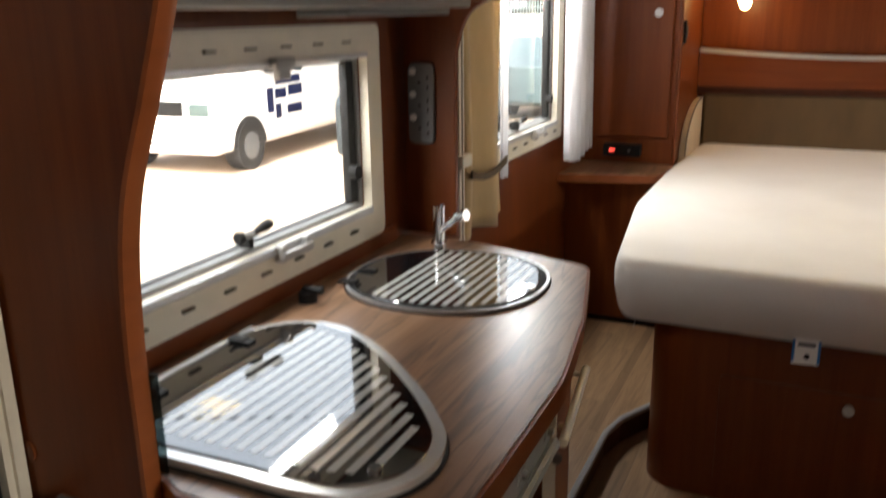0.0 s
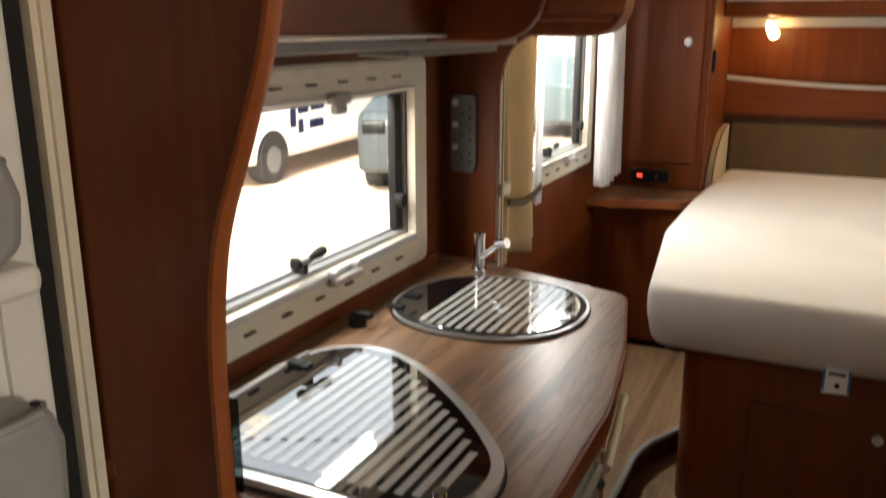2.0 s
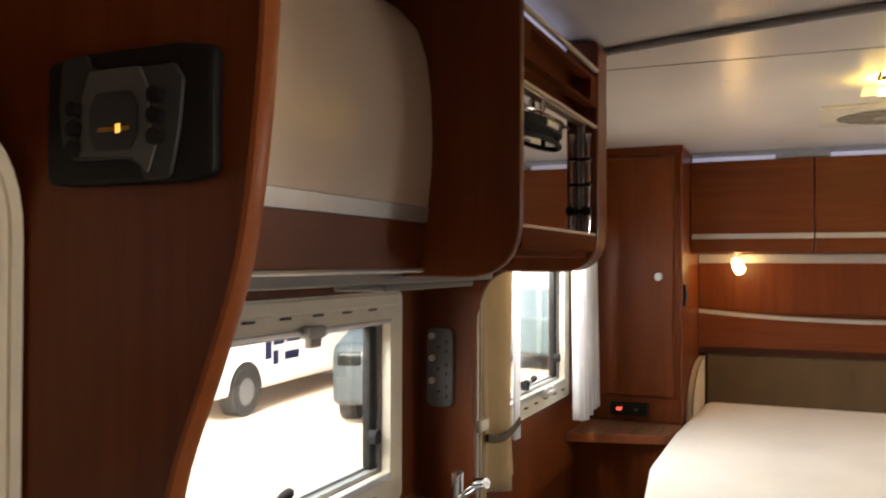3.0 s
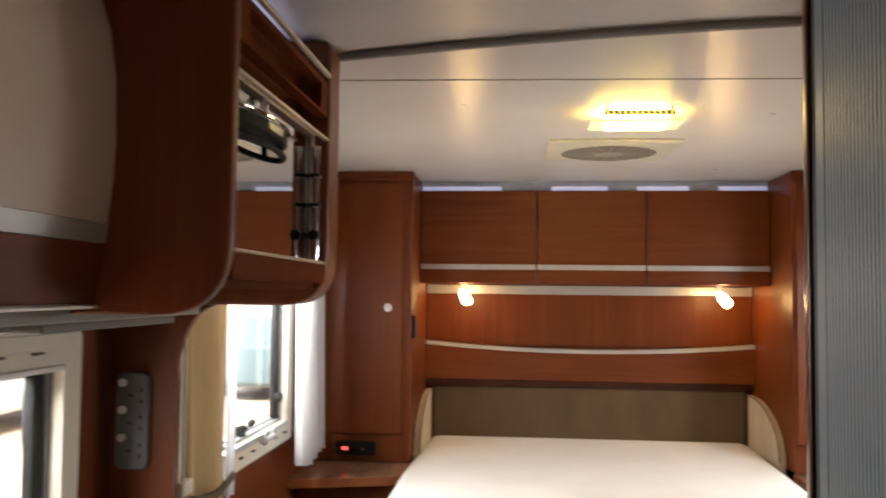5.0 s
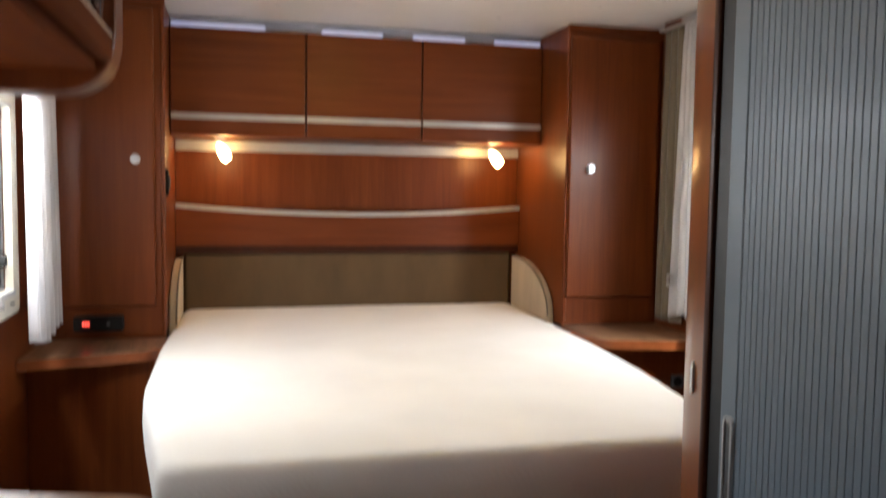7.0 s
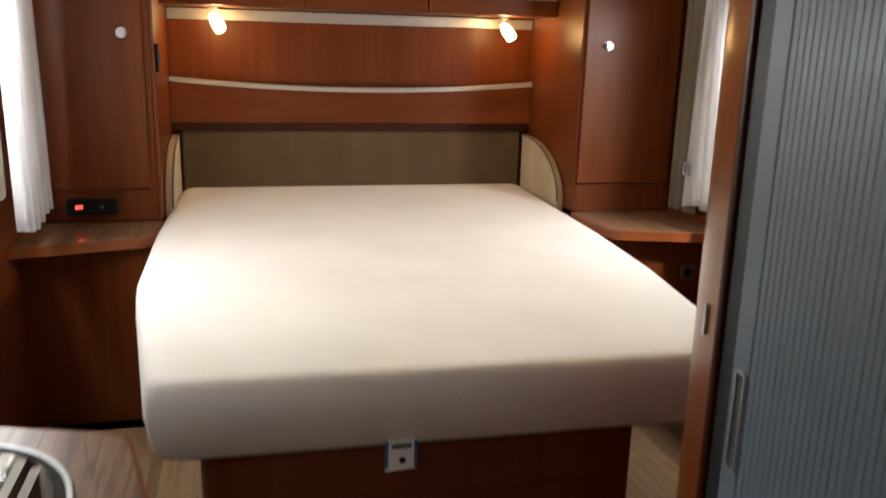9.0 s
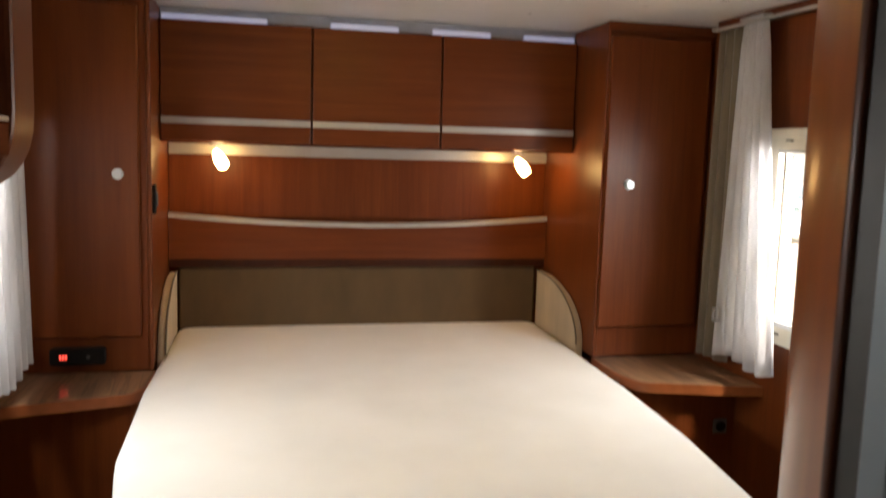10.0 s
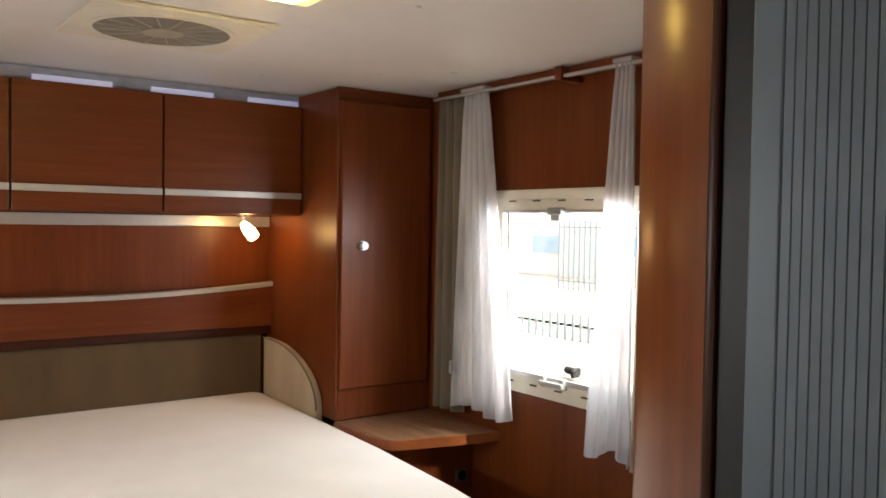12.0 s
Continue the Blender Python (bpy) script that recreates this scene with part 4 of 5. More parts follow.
part("near_post", box(0.117, 0.215, 0.815, 0.886, FLOOR, CEIL - 0.002, 0.006), cherry_z, room, "cherry door post")
part("side_board", box(0.128, 0.15, 0.36, 0.8145, FLOOR, CEIL - 0.002), cherry_z, room)
part("front_board", box(0.1505, WX - 0.002, 0.36, 0.385, FLOOR, CEIL - 0.002), cherry_z, room)
part("top_rail", box(0.130, 0.18, 0.8865, 1.2475, CEIL - 0.03, CEIL - 0.002, 0.003), cherry_y, room)
part("keeper", prism(rounded([(1.333, 1.062), (1.339, 1.062), (1.339, 1.106), (1.333, 1.106)], 0.002, 2), "x", 0.1415, 0.149), aluminium, room, "steel latch keeper")
tam = thing("tambour_door", (0.14, 1.1, FLOOR), "grey ribbed sliding tambour door of the washroom", "door")
part("backing", box(0.143, 0.149, 0.887, 1.2475, FLOOR + 0.02, CEIL - 0.031), groove_grey, tam)
part("stile", box(0.1335, 0.1425, 1.2105, 1.2472, FLOOR + 0.02, CEIL - 0.031, 0.003, 3), tambour_grey, tam, "smooth grey leading edge")
slat = box(0.134, 0.1425, 0, 0.0110, FLOOR + 0.02, CEIL - 0.031, 0.0009, 2)
first = part("slat", slat, tambour_grey, tam)
first.location.y = 1.1986
for k in range(1, 27):
    s = first.copy()
    scene.collection.objects.link(s)
    s.location.y = 1.1986 - 0.0119 * k
o = rounded([(1.2125, 0.92), (1.234, 0.92), (1.234, 1.055), (1.2125, 1.055)], 0.009, 4)
hnd = part("recessed_grip", ring(o, shrink(o, 0.004), "x", 0.129, 0.1340), aluminium, tam, "aluminium recessed grip")
part("grip_cup", box(0.1315, 0.1338, 1.217, 1.2295, 0.926, 1.049), dark_grey, hnd)

# ---------------------------------------------------------------- bed
bed = thing("bed", (-0.08, 2.8, FLOOR), "island bed base in cherry wood with rounded corner", "bed")
base_o = rounded([(-0.572, 1.925), (0.375, 1.915), (0.375, 3.79), (-0.572, 3.79)], [0.13, 0.05, 0.0, 0.0], 10)
part("base", prism(base_o, "z", FLOOR - 0.002, 0.642), cherry_z, bed)
part("slatted_frame", box(-0.60, 0.60, 1.96, 3.78, 0.6425, 0.6495, 0.002), aluminium, bed)
hatch_o = rounded([(-0.372, 0.20), (0.255, 0.20), (0.255, 0.512), (-0.372, 0.517)], 0.012, 4)
part("hatch", prism(hatch_o, "y", 1.9115, 1.921, 0.002), cherry_z, bed, "cherry hatch in the bed base")
b = tube([(-0.060, 1.914, 0.478), (-0.060, 1.902, 0.478)], 0.012, 16)
tube([(-0.060, 1.902, 0.478), (-0.060, 1.896, 0.478)], 0.014, 16, b)
part("hatch_knob", b, aluminium, bed, "chrome push knob")

mat_o = rounded([(-0.648, 1.800), (0.556, 1.775), (0.648, 2.42), (0.678, 2.85), (0.703, 3.792), (-0.703, 3.792), (-0.737, 3.00), (-0.735, 2.48)], [0.08, 0.08, 0.25, 0.4, 0.07, 0.07, 0.4, 0.25], 8)
b = bmesh.new()
layers = []
profile = [(0.650, 0.030), (0.652, 0.012), (0.664, 0.003), (0.69, 0.0), (0.75, -0.004), (0.80, -0.001), (0.826, 0.003), (0.838, 0.010), (0.8435, 0.022), (0.8455, 0.036)]


def drawn(z):
    """How far the foot end leans in towards its lower edge."""
    return 0.085 * max(0.0, (0.80 - z) / 0.15) ** 1.2


def lift(y, z):
    """How much the mattress thickens towards the head end."""
    return 0.011 * max(0.0, (y - 2.2) / 1.6) * max(0.0, (z - 0.65) / 0.20)


for z, d in profile:
    layers.append([b.verts.new((x, y + drawn(z) * max(0, (2.3 - y) / 0.5) if y < 2.3 else y, z + lift(y, z))) for x, y in shrink(mat_o, d)])
n_ = len(mat_o)
for p, q in zip(layers, layers[1:]):
    for i in range(n_):
        b.faces.new((p[i], p[(i + 1) % n_], q[(i + 1) % n_], q[i]))
b.faces.new(layers[0][::-1])
last = layers[-1]
for k, z in ((0.93, 0.8475), (0.6, 0.849), (0.25, 0.848)):
    inner_loop = [b.verts.new((v.co.x * k, 2.8 + (v.co.y - 2.8) * k, z + lift(2.8 + (v.co.y - 2.8) * k, z))) for v in layers[-1]]
    for i in range(n_):
        b.faces.new((last[i], last[(i + 1) % n_], inner_loop[(i + 1) % n_], inner_loop[i]))
    last = inner_loop
b.faces.new(last)
bmesh.ops.recalc_face_normals(b, faces=b.faces[:])
mattress = thing("mattress", (0, 2.8, 0.66), "off-white knitted foam mattress tapering to the foot, unmade", "mattress")
body = part("body", b, mattress_fabric, mattress)
part("piping", tube([(v[0], v[1] + 0.085 * max(0, (2.3 - v[1]) / 0.5) if v[1] < 2.3 else v[1], 0.6515) for v in (shrink(mat_o, 0.012) + shrink(mat_o, 0.012)[:1])], 0.004, 6), lace_cloth, body)
tag = thing("mattress_tag", (-0.17, 1.867, 0.64), "white care tag with blue edges hanging from the mattress", "tag")
o = rounded([(-0.205, 0.598), (-0.140, 0.602), (-0.140, 0.672), (-0.205, 0.672)], 0.003, 2)
part("card", prism(o, "y", 1.866, 1.8685), white_plastic, tag)
part("edge_stripe", box(-0.205, -0.199, 1.8642, 1.8658, 0.605, 0.665), red_blue, tag)
part("edge_stripe", box(-0.146, -0.140, 1.8642, 1.8658, 0.605, 0.665), red_blue, tag)
part("print_block", box(-0.192, -0.152, 1.8642, 1.8658, 0.648, 0.658), dark_grey, tag)
part("print_mark", disc((-0.170, 1.865, 0.622), 0.007, "y", 0.0016, 14), black_plastic, tag)
solo("loose_thread", tube([(-0.60, 1.885, 0.654), (-0.602, 1.88, 0.63)], 0.0012, 6), lace_cloth, "loose white thread under the mattress corner", "thread")

head = thing("headboard", (0, 3.78, 0.84), "dark taupe upholstered headboard panel behind the mattress", "headboard")
for x0, x1 in ((-0.70, 0.70),):
    part("pad", box(x0, x1, 3.770, 3.806, 0.80, 1.083, 0.012, 3), headboard_cloth, head)
for xx in (-0.62, 0.0, 0.62):
    part("button", disc((xx, 3.768, 0.872), 0.006, "y", 0.006, 12), headboard_cloth, head)


def side_cushion(side):
    c = thing("side_cushion", (side * 0.71, 3.55, 0.84), "beige upholstered quarter-round cushion beside the pillow end", "cushion", "bed side cushions")
    o = [(3.768, 0.80), (3.768, 1.066)]
    for k in range(1, 13):
        a = math.pi / 2 * k / 12
        o.append((3.72 - 0.40 * math.sin(a), 0.86 + 0.206 * math.cos(a)))
    o += [(3.32, 0.80)]
    lo, hi = sorted((side * 0.703, side * 0.7305))
    part("pad", prism(o, "x", lo, hi, 0.006, 2), cushion_cloth, c)
    line = [(side * 0.7035, y, z) for y, z in o[1:-1]]
    part("piping", tube(line, 0.0035, 6), taupe_cloth, c, "dark piping")
    return c


side_cushion(-1)
side_cushion(1)

# ---------------------------------------------------------------- wall behind the bed: shelf, silver strip
shelf = thing("bed_shelf", (0, 3.75, 1.10), "bowed cherry shelf with a silver lip over the headboard", "shelf")
dip = [(x, 1.279 - 0.033 * (1 - (x / 0.733) ** 2)) for x in (-0.731 + 1.462 * k / 28 for k in range(29))]
part("front_board", prism([(x, z - 0.008) for x, z in dip] + [(0.731, 1.114), (-0.731, 1.114)], "y", 3.752, 3.768), cherry_x, shelf)
part("ledge", box(-0.731, 0.731, 3.769, 3.795, 1.20, 1.214), cherry_x, shelf)
lip = bmesh.new()
rows = [[lip.verts.new((x, yy, z + dz)) for yy, dz in ((3.746, -0.009), (3.745, 0.006), (3.749, 0.010), (3.768, 0.010), (3.768, -0.009))] for x, z in dip]
for p, q in zip(rows, rows[1:]):
    for i in range(5):
        lip.faces.new((p[i], p[(i + 1) % 5], q[(i + 1) % 5], q[i]))
bmesh.ops.recalc_face_normals(lip, faces=lip.faces[:])
part("lip", lip, silver, shelf, "satin silver lip")
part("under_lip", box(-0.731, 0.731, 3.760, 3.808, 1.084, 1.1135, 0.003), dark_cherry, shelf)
solo("wall_panel_north", box(-0.731, 0.731, 3.796, 3.809, 1.270, 1.500), cherry_z, "upright-grained cherry wall panel over the bed shelf", "wall panel", "structure")
solo("trim_north", box(-0.731, 0.731, 3.780, 3.809, 1.501, 1.542, 0.003), silver, "satin silver trim strip under the overhead lockers", "trim", "structure")

# ---------------------------------------------------------------- overhead lockers over the bed
cabs = thing("overhead_locker", (0, 3.65, 1.545), "row of cherry overhead lockers above the bed", "locker")
part("carcass", box(-0.732, 0.732, 3.518, 3.808, 1.546, 1.945), cherry_x, cabs)
for x0, x1 in ((-0.730, -0.2365), (-0.2315, 0.2205), (0.2255, 0.728)):
    f = part("flap", box(x0, x1, 3.500, 3.517, 1.548, 1.944, 0.004), cherry_x, cabs, "cherry locker flap")
    part("strip", box(x0 + 0.001, x1 - 0.001, 3.494, 3.4995, 1.606, 1.628, 0.002), silver, f, "satin silver strip")
led = thing("light_rail", (0, 3.55, 1.95), "grey light rail with bluish glowing patches over the lockers", "light")
part("rail", box(-0.732, 0.732, 3.535, 3.560, 1.9455, CEIL - 0.002), plain("bluish_grey_rail", (0.36, 0.38, 0.45), 0.5), led)
for x0, x1 in ((-0.727, -0.385), (-0.170, 0.068), (0.190, 0.405), (0.530, 0.727)):
    part("lit_patch", box(x0, x1, 3.5315, 3.5345, 1.9465, 1.966, 0.001, 1), led_glow, led, "bluish lit patch")


def spot(x, lean):
    s = thing("reading_lamp", (x, 3.6, 1.545), "small lit halogen reading lamp with a frosted glass shade", "lamp", "reading lamps")
    part("base", disc((x, 3.60, 1.541), 0.022, "z", 0.009, 20), aluminium, s)
    part("stem", tube([(x, 3.60, 1.54), (x, 3.598, 1.515)], 0.005, 10), aluminium, s)
    d = Vector((lean, -0.35, -0.55)).normalized()
    p = Vector((x, 3.597, 1.512))
    pts = [p - d * 0.006, p + d * 0.012, p + d * 0.03, p + d * 0.058, p + d * 0.066]
    part("shade", tube(pts, 0.02, 16, radii=[0.010, 0.018, 0.0215, 0.0215, 0.017]), lamp_glow, s, "glowing frosted glass shade")
    return s


spot(-0.556, 0.32)
spot(0.546, 0.32)


# ---------------------------------------------------------------- wardrobes, nightstands
def wardrobe(side):
    w = thing("wardrobe", (side * 0.93, 3.5, 0.85), "tall cherry wardrobe beside the bed with a round chrome knob", "wardrobe", "wardrobes beside the bed")
    part("carcass", box(*sorted((side * 0.733, side * (WX - 0.002))), 3.235, 3.808, 0.8365, CEIL - 0.003, 0.004), cherry_z, w)
    part("cornice", box(*sorted((side * 0.728, side * (WX - 0.002))), 3.228, 3.245, 1.955, CEIL - 0.002, 0.003), cherry_x, w)
    part("corner_edge", tube([(side * 0.738, 3.238, 0.85), (side * 0.738, 3.238, 1.955)], 0.008, 10), cherry_z, w)
    xs = sorted((side * (0.764 if side < 0 else 0.739), side * (1.122 if side < 0 else 1.108)))
    d = part("door", box(xs[0], xs[1], 3.217, 3.2345, 0.946, 1.941, 0.005), cherry_z, w, "cherry wardrobe door")
    k = tube([(side * 0.824, 3.217, 1.444), (side * 0.824, 3.205, 1.444)], 0.007, 14)
    tube([(side * 0.824, 3.206, 1.444), (side * 0.824, 3.198, 1.444)], 0.0135, 20, k)
    part("knob", k, aluminium, d, "chrome push knob")
    part("knob_plate", disc((side * 0.824, 3.2165, 1.444), 0.017, "y", 0.003, 20), aluminium, d)
    # cupboard below
    part("lower_cupboard", box(*sorted((side * 0.57, side * (WX - 0.002))), 3.02 if side < 0 else 2.965, 3.80, STEP, 0.800), cherry_z, w)
    return w


def nightstand(side):
    nst = thing("nightstand", (side * 0.93, 3.05, 0.80), "walnut-topped bedside shelf with a cherry edge", "nightstand", "bedside shelves")
    dy = 0.078 if side < 0 else 0.0
    o = rounded([(side * (WX - 0.002), 2.818 + dy), (side * 0.765, 2.912 + dy), (side * 0.728, 3.00 + dy), (side * 0.728, 3.234), (side * (WX - 0.002), 3.234)], [0.0, 0.05, 0.05, 0.0, 0.0], 6)
    part("shelf_edge", ring(o, shrink(o, 0.005), "z", 0.802, 0.834), edge_wood, nst, "cherry edge")
    part("top", prism(shrink(o, 0.0051), "z", 0.804, 0.836), walnut_x, nst)
    return nst


def walnut_cross():
    m = walnut.copy()
    m.name = "walnut_laminate_bedside"
    p = m.node_tree.nodes["Principled BSDF"]
    p.inputs["Coat Weight"].default_value, p.inputs["Coat Roughness"].default_value = 0.6, 0.09
    return m


walnut_x = walnut_cross()
for s_ in (-1, 1):
    wardrobe(s_)
    nightstand(s_)

clock = thing("digital_display", (-0.96, 3.23, 0.878), "black digital display with red digits on the wardrobe", "display")
o = rounded([(-1.025, 0.865), (-0.868, 0.865), (-0.868, 0.917), (-1.025, 0.917)], 0.010, 4)
part("housing", prism(o, "y", 3.205, 3.236, 0.004), black_plastic, clock)
for k in range(3):
    x = -0.996 + k * 0.008
    part("digit", box(x, x + 0.005, 3.2035, 3.2052, 0.885, 0.898), red_glow, clock, soft=False)
part("button", disc((-0.915, 3.204, 0.891), 0.006, "y", 0.004, 12), dark_grey, clock)
sw2 = thing("light_switch", (-0.73, 3.29, 1.37), "narrow black light switch on the wardrobe side", "switch")
part("plate", box(-0.7335, -0.722, 3.262, 3.296, 1.322, 1.412, 0.003), black_plastic, sw2)
part("rocker", box(-0.722, -0.717, 3.268, 3.290, 1.345, 1.388, 0.002), dark_grey, sw2)
sk2 = thing("bedside_socket", (1.07, 2.96, 0.66), "dark grey bedside socket in the cupboard front", "socket")
part("plate", box(1.052, 1.100, 2.956, 2.9655, 0.639, 0.687, 0.003), dark_grey, sk2)
part("insert", disc((1.076, 2.955, 0.663), 0.017, "y", 0.004, 20), black_plastic, sk2)

# ---------------------------------------------------------------- ceiling lamp and vent
lamp = thing("ceiling_lamp", (0.0, 2.145, CEIL), "lit rectangular ceiling lamp with a yellow acrylic plate", "lamp")
part("plate", box(-0.122, 0.112, 2.1100, 2.2450, 1.9555, 1.9600, 0.002), plate_glow, lamp, "yellow acrylic plate")
part("tube_cover", box(-0.082, 0.076, 2.1300, 2.2200, 1.9603, 1.9860, 0.004), ceiling_glow, lamp, "glowing lamp cover")
part("tube_low", box(-0.080, 0.074, 2.1350, 2.2250, 1.9505, 1.9552, 0.002), ceiling_glow, lamp)
part("metal_bar", box(-0.092, 0.086, 2.0980, 2.1050, 1.9680, 1.9800, 0.001, 1), dark_grey, lamp, "dark slotted metal bar")
for k in range(12):
    x = -0.083 + k * 0.0146
    part("bar_slot", box(x - 0.0028, x + 0.0028, 2.0962, 2.0978, 1.9705, 1.9765), plate_glow, lamp, soft=False)
part("bar_foot", box(-0.088, -0.080, 2.0985, 2.1045, 1.9802, 1.9890), dark_grey, lamp, soft=False)
part("bar_foot", box(0.074, 0.082, 2.0985, 2.1045, 1.9802, 1.9890), dark_grey, lamp, soft=False)

vent = thing("roof_vent", (0.0, 2.75, CEIL), "cream square roof vent with a round grey insect screen", "vent")
o = rounded([(-0.220, 2.548), (0.200, 2.548), (0.200, 2.945), (-0.220, 2.945)], 0.02, 4)
part("vent_plate", prism(o, "z", CEIL - 0.010, CEIL - 0.001, 0.004), cream, vent)
part("vent_bezel", ring([(-0.012 + 0.172 * math.cos(2 * math.pi * k / 40), 2.765 + 0.172 * math.sin(2 * math.pi * k / 40)) for k in range(40)],
                        [(-0.012 + 0.158 * math.cos(2 * math.pi * k / 40), 2.765 + 0.158 * math.sin(2 * math.pi * k / 40)) for k in range(40)], "z", CEIL - 0.013, CEIL - 0.0075), cream, vent)
part("screen", disc((-0.012, 2.765, CEIL - 0.0095), 0.158, "z", 0.003, 40), plain("grey_mesh", (0.20, 0.175, 0.14), 0.8, bumped=0.4), vent, "grey insect screen")
for k in range(8):
    a = math.pi * k / 8
    dx, dy = 0.156 * math.cos(a), 0.156 * math.sin(a)
    part("spoke", tube([(-0.012 - dx, 2.765 - dy, CEIL - 0.0115), (-0.012 + dx, 2.765 + dy, CEIL - 0.0115)], 0.0022, 6), plain("taupe_plastic", (0.33, 0.29, 0.23), 0.6) if k == 0 else bpy.data.materials["taupe_plastic"], vent)
part("hub", disc((-0.012, 2.765, CEIL - 0.012), 0.050, "z", 0.006, 24), bpy.data.materials["taupe_plastic"], vent)
part("slide_catch", box(-0.20, -0.10, 2.560, 2.574, CEIL - 0.012, CEIL - 0.0085, 0.002), cream, vent)
part("slide_catch", box(0.10, 0.19, 2.560, 2.574, CEIL - 0.012, CEIL - 0.0085, 0.002), cream, vent)


# ---------------------------------------------------------------- curtains
def drape(name, mat, x, y_top, y_bot, z_top, z_bot, folds, depth, label, seed, hem=0.0, waist=None, heading=False):
    """A hanging cloth with folds; y ranges at top and bottom, and perhaps a gathered waist (z, y0, y1)."""
    rnd = random.Random(seed)
    cols, rows_ = folds * 8, 26
    ph = [rnd.uniform(-0.5, 0.5) for _ in range(cols + 1)]
    b = bmesh.new()
    grid = []
    for r in range(rows_ + 1):
        s = r / rows_
        z = z_top + (z_bot - z_top) * s
        if waist and z > waist[0]:
            u = (z_top - z) / (z_top - waist[0])
            u = u * u * (3 - 2 * u)
            y0, y1 = y_top[0] * (1 - u) + waist[1] * u, y_top[1] * (1 - u) + waist[2] * u
        elif waist:
            u = (waist[0] - z) / (waist[0] - z_bot)
            y0, y1 = waist[1] * (1 - u) + y_bot[0] * u, waist[2] * (1 - u) + y_bot[1] * u
        else:
            y0, y1 = y_top[0] * (1 - s) + y_bot[0] * s, y_top[1] * (1 - s) + y_bot[1] * s
        line = []
        for c in range(cols + 1):
            t = c / cols
            a = t * folds * 2 * math.pi + 0.5 * math.sin(5 * t + seed) + ph[c] * 0.25 + 0.35 * math.sin(2.2 * s + 3 * t)
            amp = depth * (0.65 + 0.5 * s)
            if heading and s < 0.06:
                amp *= 0.7
            zz = z + (hem * math.sin(7 * t + seed) * s if r == rows_ else 0)
            line.append(b.verts.new((x + math.sin(a) * amp, y0 + (y1 - y0) * t + 0.25 * depth * math.cos(a), zz)))
        grid.append(line)
    for p, q in zip(grid, grid[1:]):
        for c in range(cols):
            b.faces.new((p[c], p[c + 1], q[c + 1], q[c]))
    for f in b.faces:
        f.smooth = True
    c = thing(name, (x, sum(y_top) / 2, z_bot), label, "curtain")
    ob = part("cloth", b, mat, c, soft=False)
    for f in ob.data.polygons:
        f.use_smooth = True
    md = ob.modifiers.new("thick", "SOLIDIFY")
    md.thickness = 0.0016
    if heading:
        part("heading_tape", box(x - depth - 0.004, x + depth + 0.004, y_top[0] - 0.002, y_top[1] + 0.002, z_top - 0.002, z_top + 0.010, 0.003), mat, c)
    return c


drape("voile_curtain", lace_cloth, 1.055, (2.825, 2.945), (2.685, 2.99), 1.965, 0.905, 5, 0.016, "white voile curtain gathered beside the window", 3, 0.012, heading=True)
drape("voile_curtain", lace_cloth, 1.050, (2.205, 2.268), (2.20, 2.35), 1.965, 0.895, 4, 0.014, "white voile curtain gathered beside the window", 5, 0.02, heading=True)
drape("side_curtain", taupe_cloth, 1.075, (2.985, 3.115), (2.965, 3.12), 1.965, 0.875, 3, 0.014, "taupe curtain hanging against the wardrobe", 8)
drape("lined_curtain", liner_cloth, 1.085, (2.90, 2.975), (2.90, 2.995), 1.955, 0.925, 2, 0.012, "cream curtain lining behind the voile", 12)
drape("lined_curtain", liner_cloth, 1.085, (2.15, 2.20), (2.15, 2.215), 1.955, 0.86, 2, 0.010, "cream curtain lining behind the voile", 13)
drape("voile_curtain", lace_cloth, -1.035, (2.62, 3.00), (2.68, 3.03), 1.965, 0.92, 6, 0.016, "white voile curtain hanging over the window edge", 21, 0.012, heading=True)
drape("beige_curtain", beige_cloth, -1.062, (1.72, 2.10), (1.74, 2.12), 1.965, 0.855, 2, 0.020, "beige curtain held by a dark tie beside the window", 31, 0.01, waist=(1.035, 1.77, 2.09))
drape("voile_curtain", lace_cloth, -1.078, (2.11, 2.19), (2.12, 2.18), 1.965, 0.96, 2, 0.008, "white voile curtain beside the beige one", 44)
tie = thing("curtain_tie", (-1.06, 1.93, 1.03), "dark brown curtain tie round the beige curtain", "tie")
band_o = [(1.79 + 0.03 * k, 1.046 - 0.022 * math.sin(math.pi * k / 9)) for k in range(10)]
part("band", prism(band_o + [(y, z - 0.022) for y, z in reversed(band_o)], "x", -1.040, -1.033, 0.002), plain("dark_tie", (0.10, 0.075, 0.045), 0.8), tie)
bar = thing("curtain_post", (-1.01, 1.63, TOP), "cream upright curtain rail beside the kitchen", "rail")
part("rail", box(-1.032, -0.996, 1.616, 1.650, TOP - 0.05, 1.480, 0.006), cream, bar)
part("groove", box(-0.9965, -0.9945, 1.628, 1.634, TOP - 0.05, 1.478), taupe_cloth, bar)
part("clip", box(-1.036, -0.985, 1.612, 1.672, 1.085, 1.115, 0.005), cream, bar)
sl = thing("tie_hook", (1.05, 2.965, 1.03), "small metal curtain tie hook", "hook")
part("ring", ring(rounded([(2.95, 1.015), (2.98, 1.015), (2.98, 1.06), (2.95, 1.06)], 0.006, 3), rounded([(2.957, 1.022), (2.973, 1.022), (2.973, 1.053), (2.957, 1.053)], 0.004, 3), "x", 1.030, 1.036), aluminium, sl)

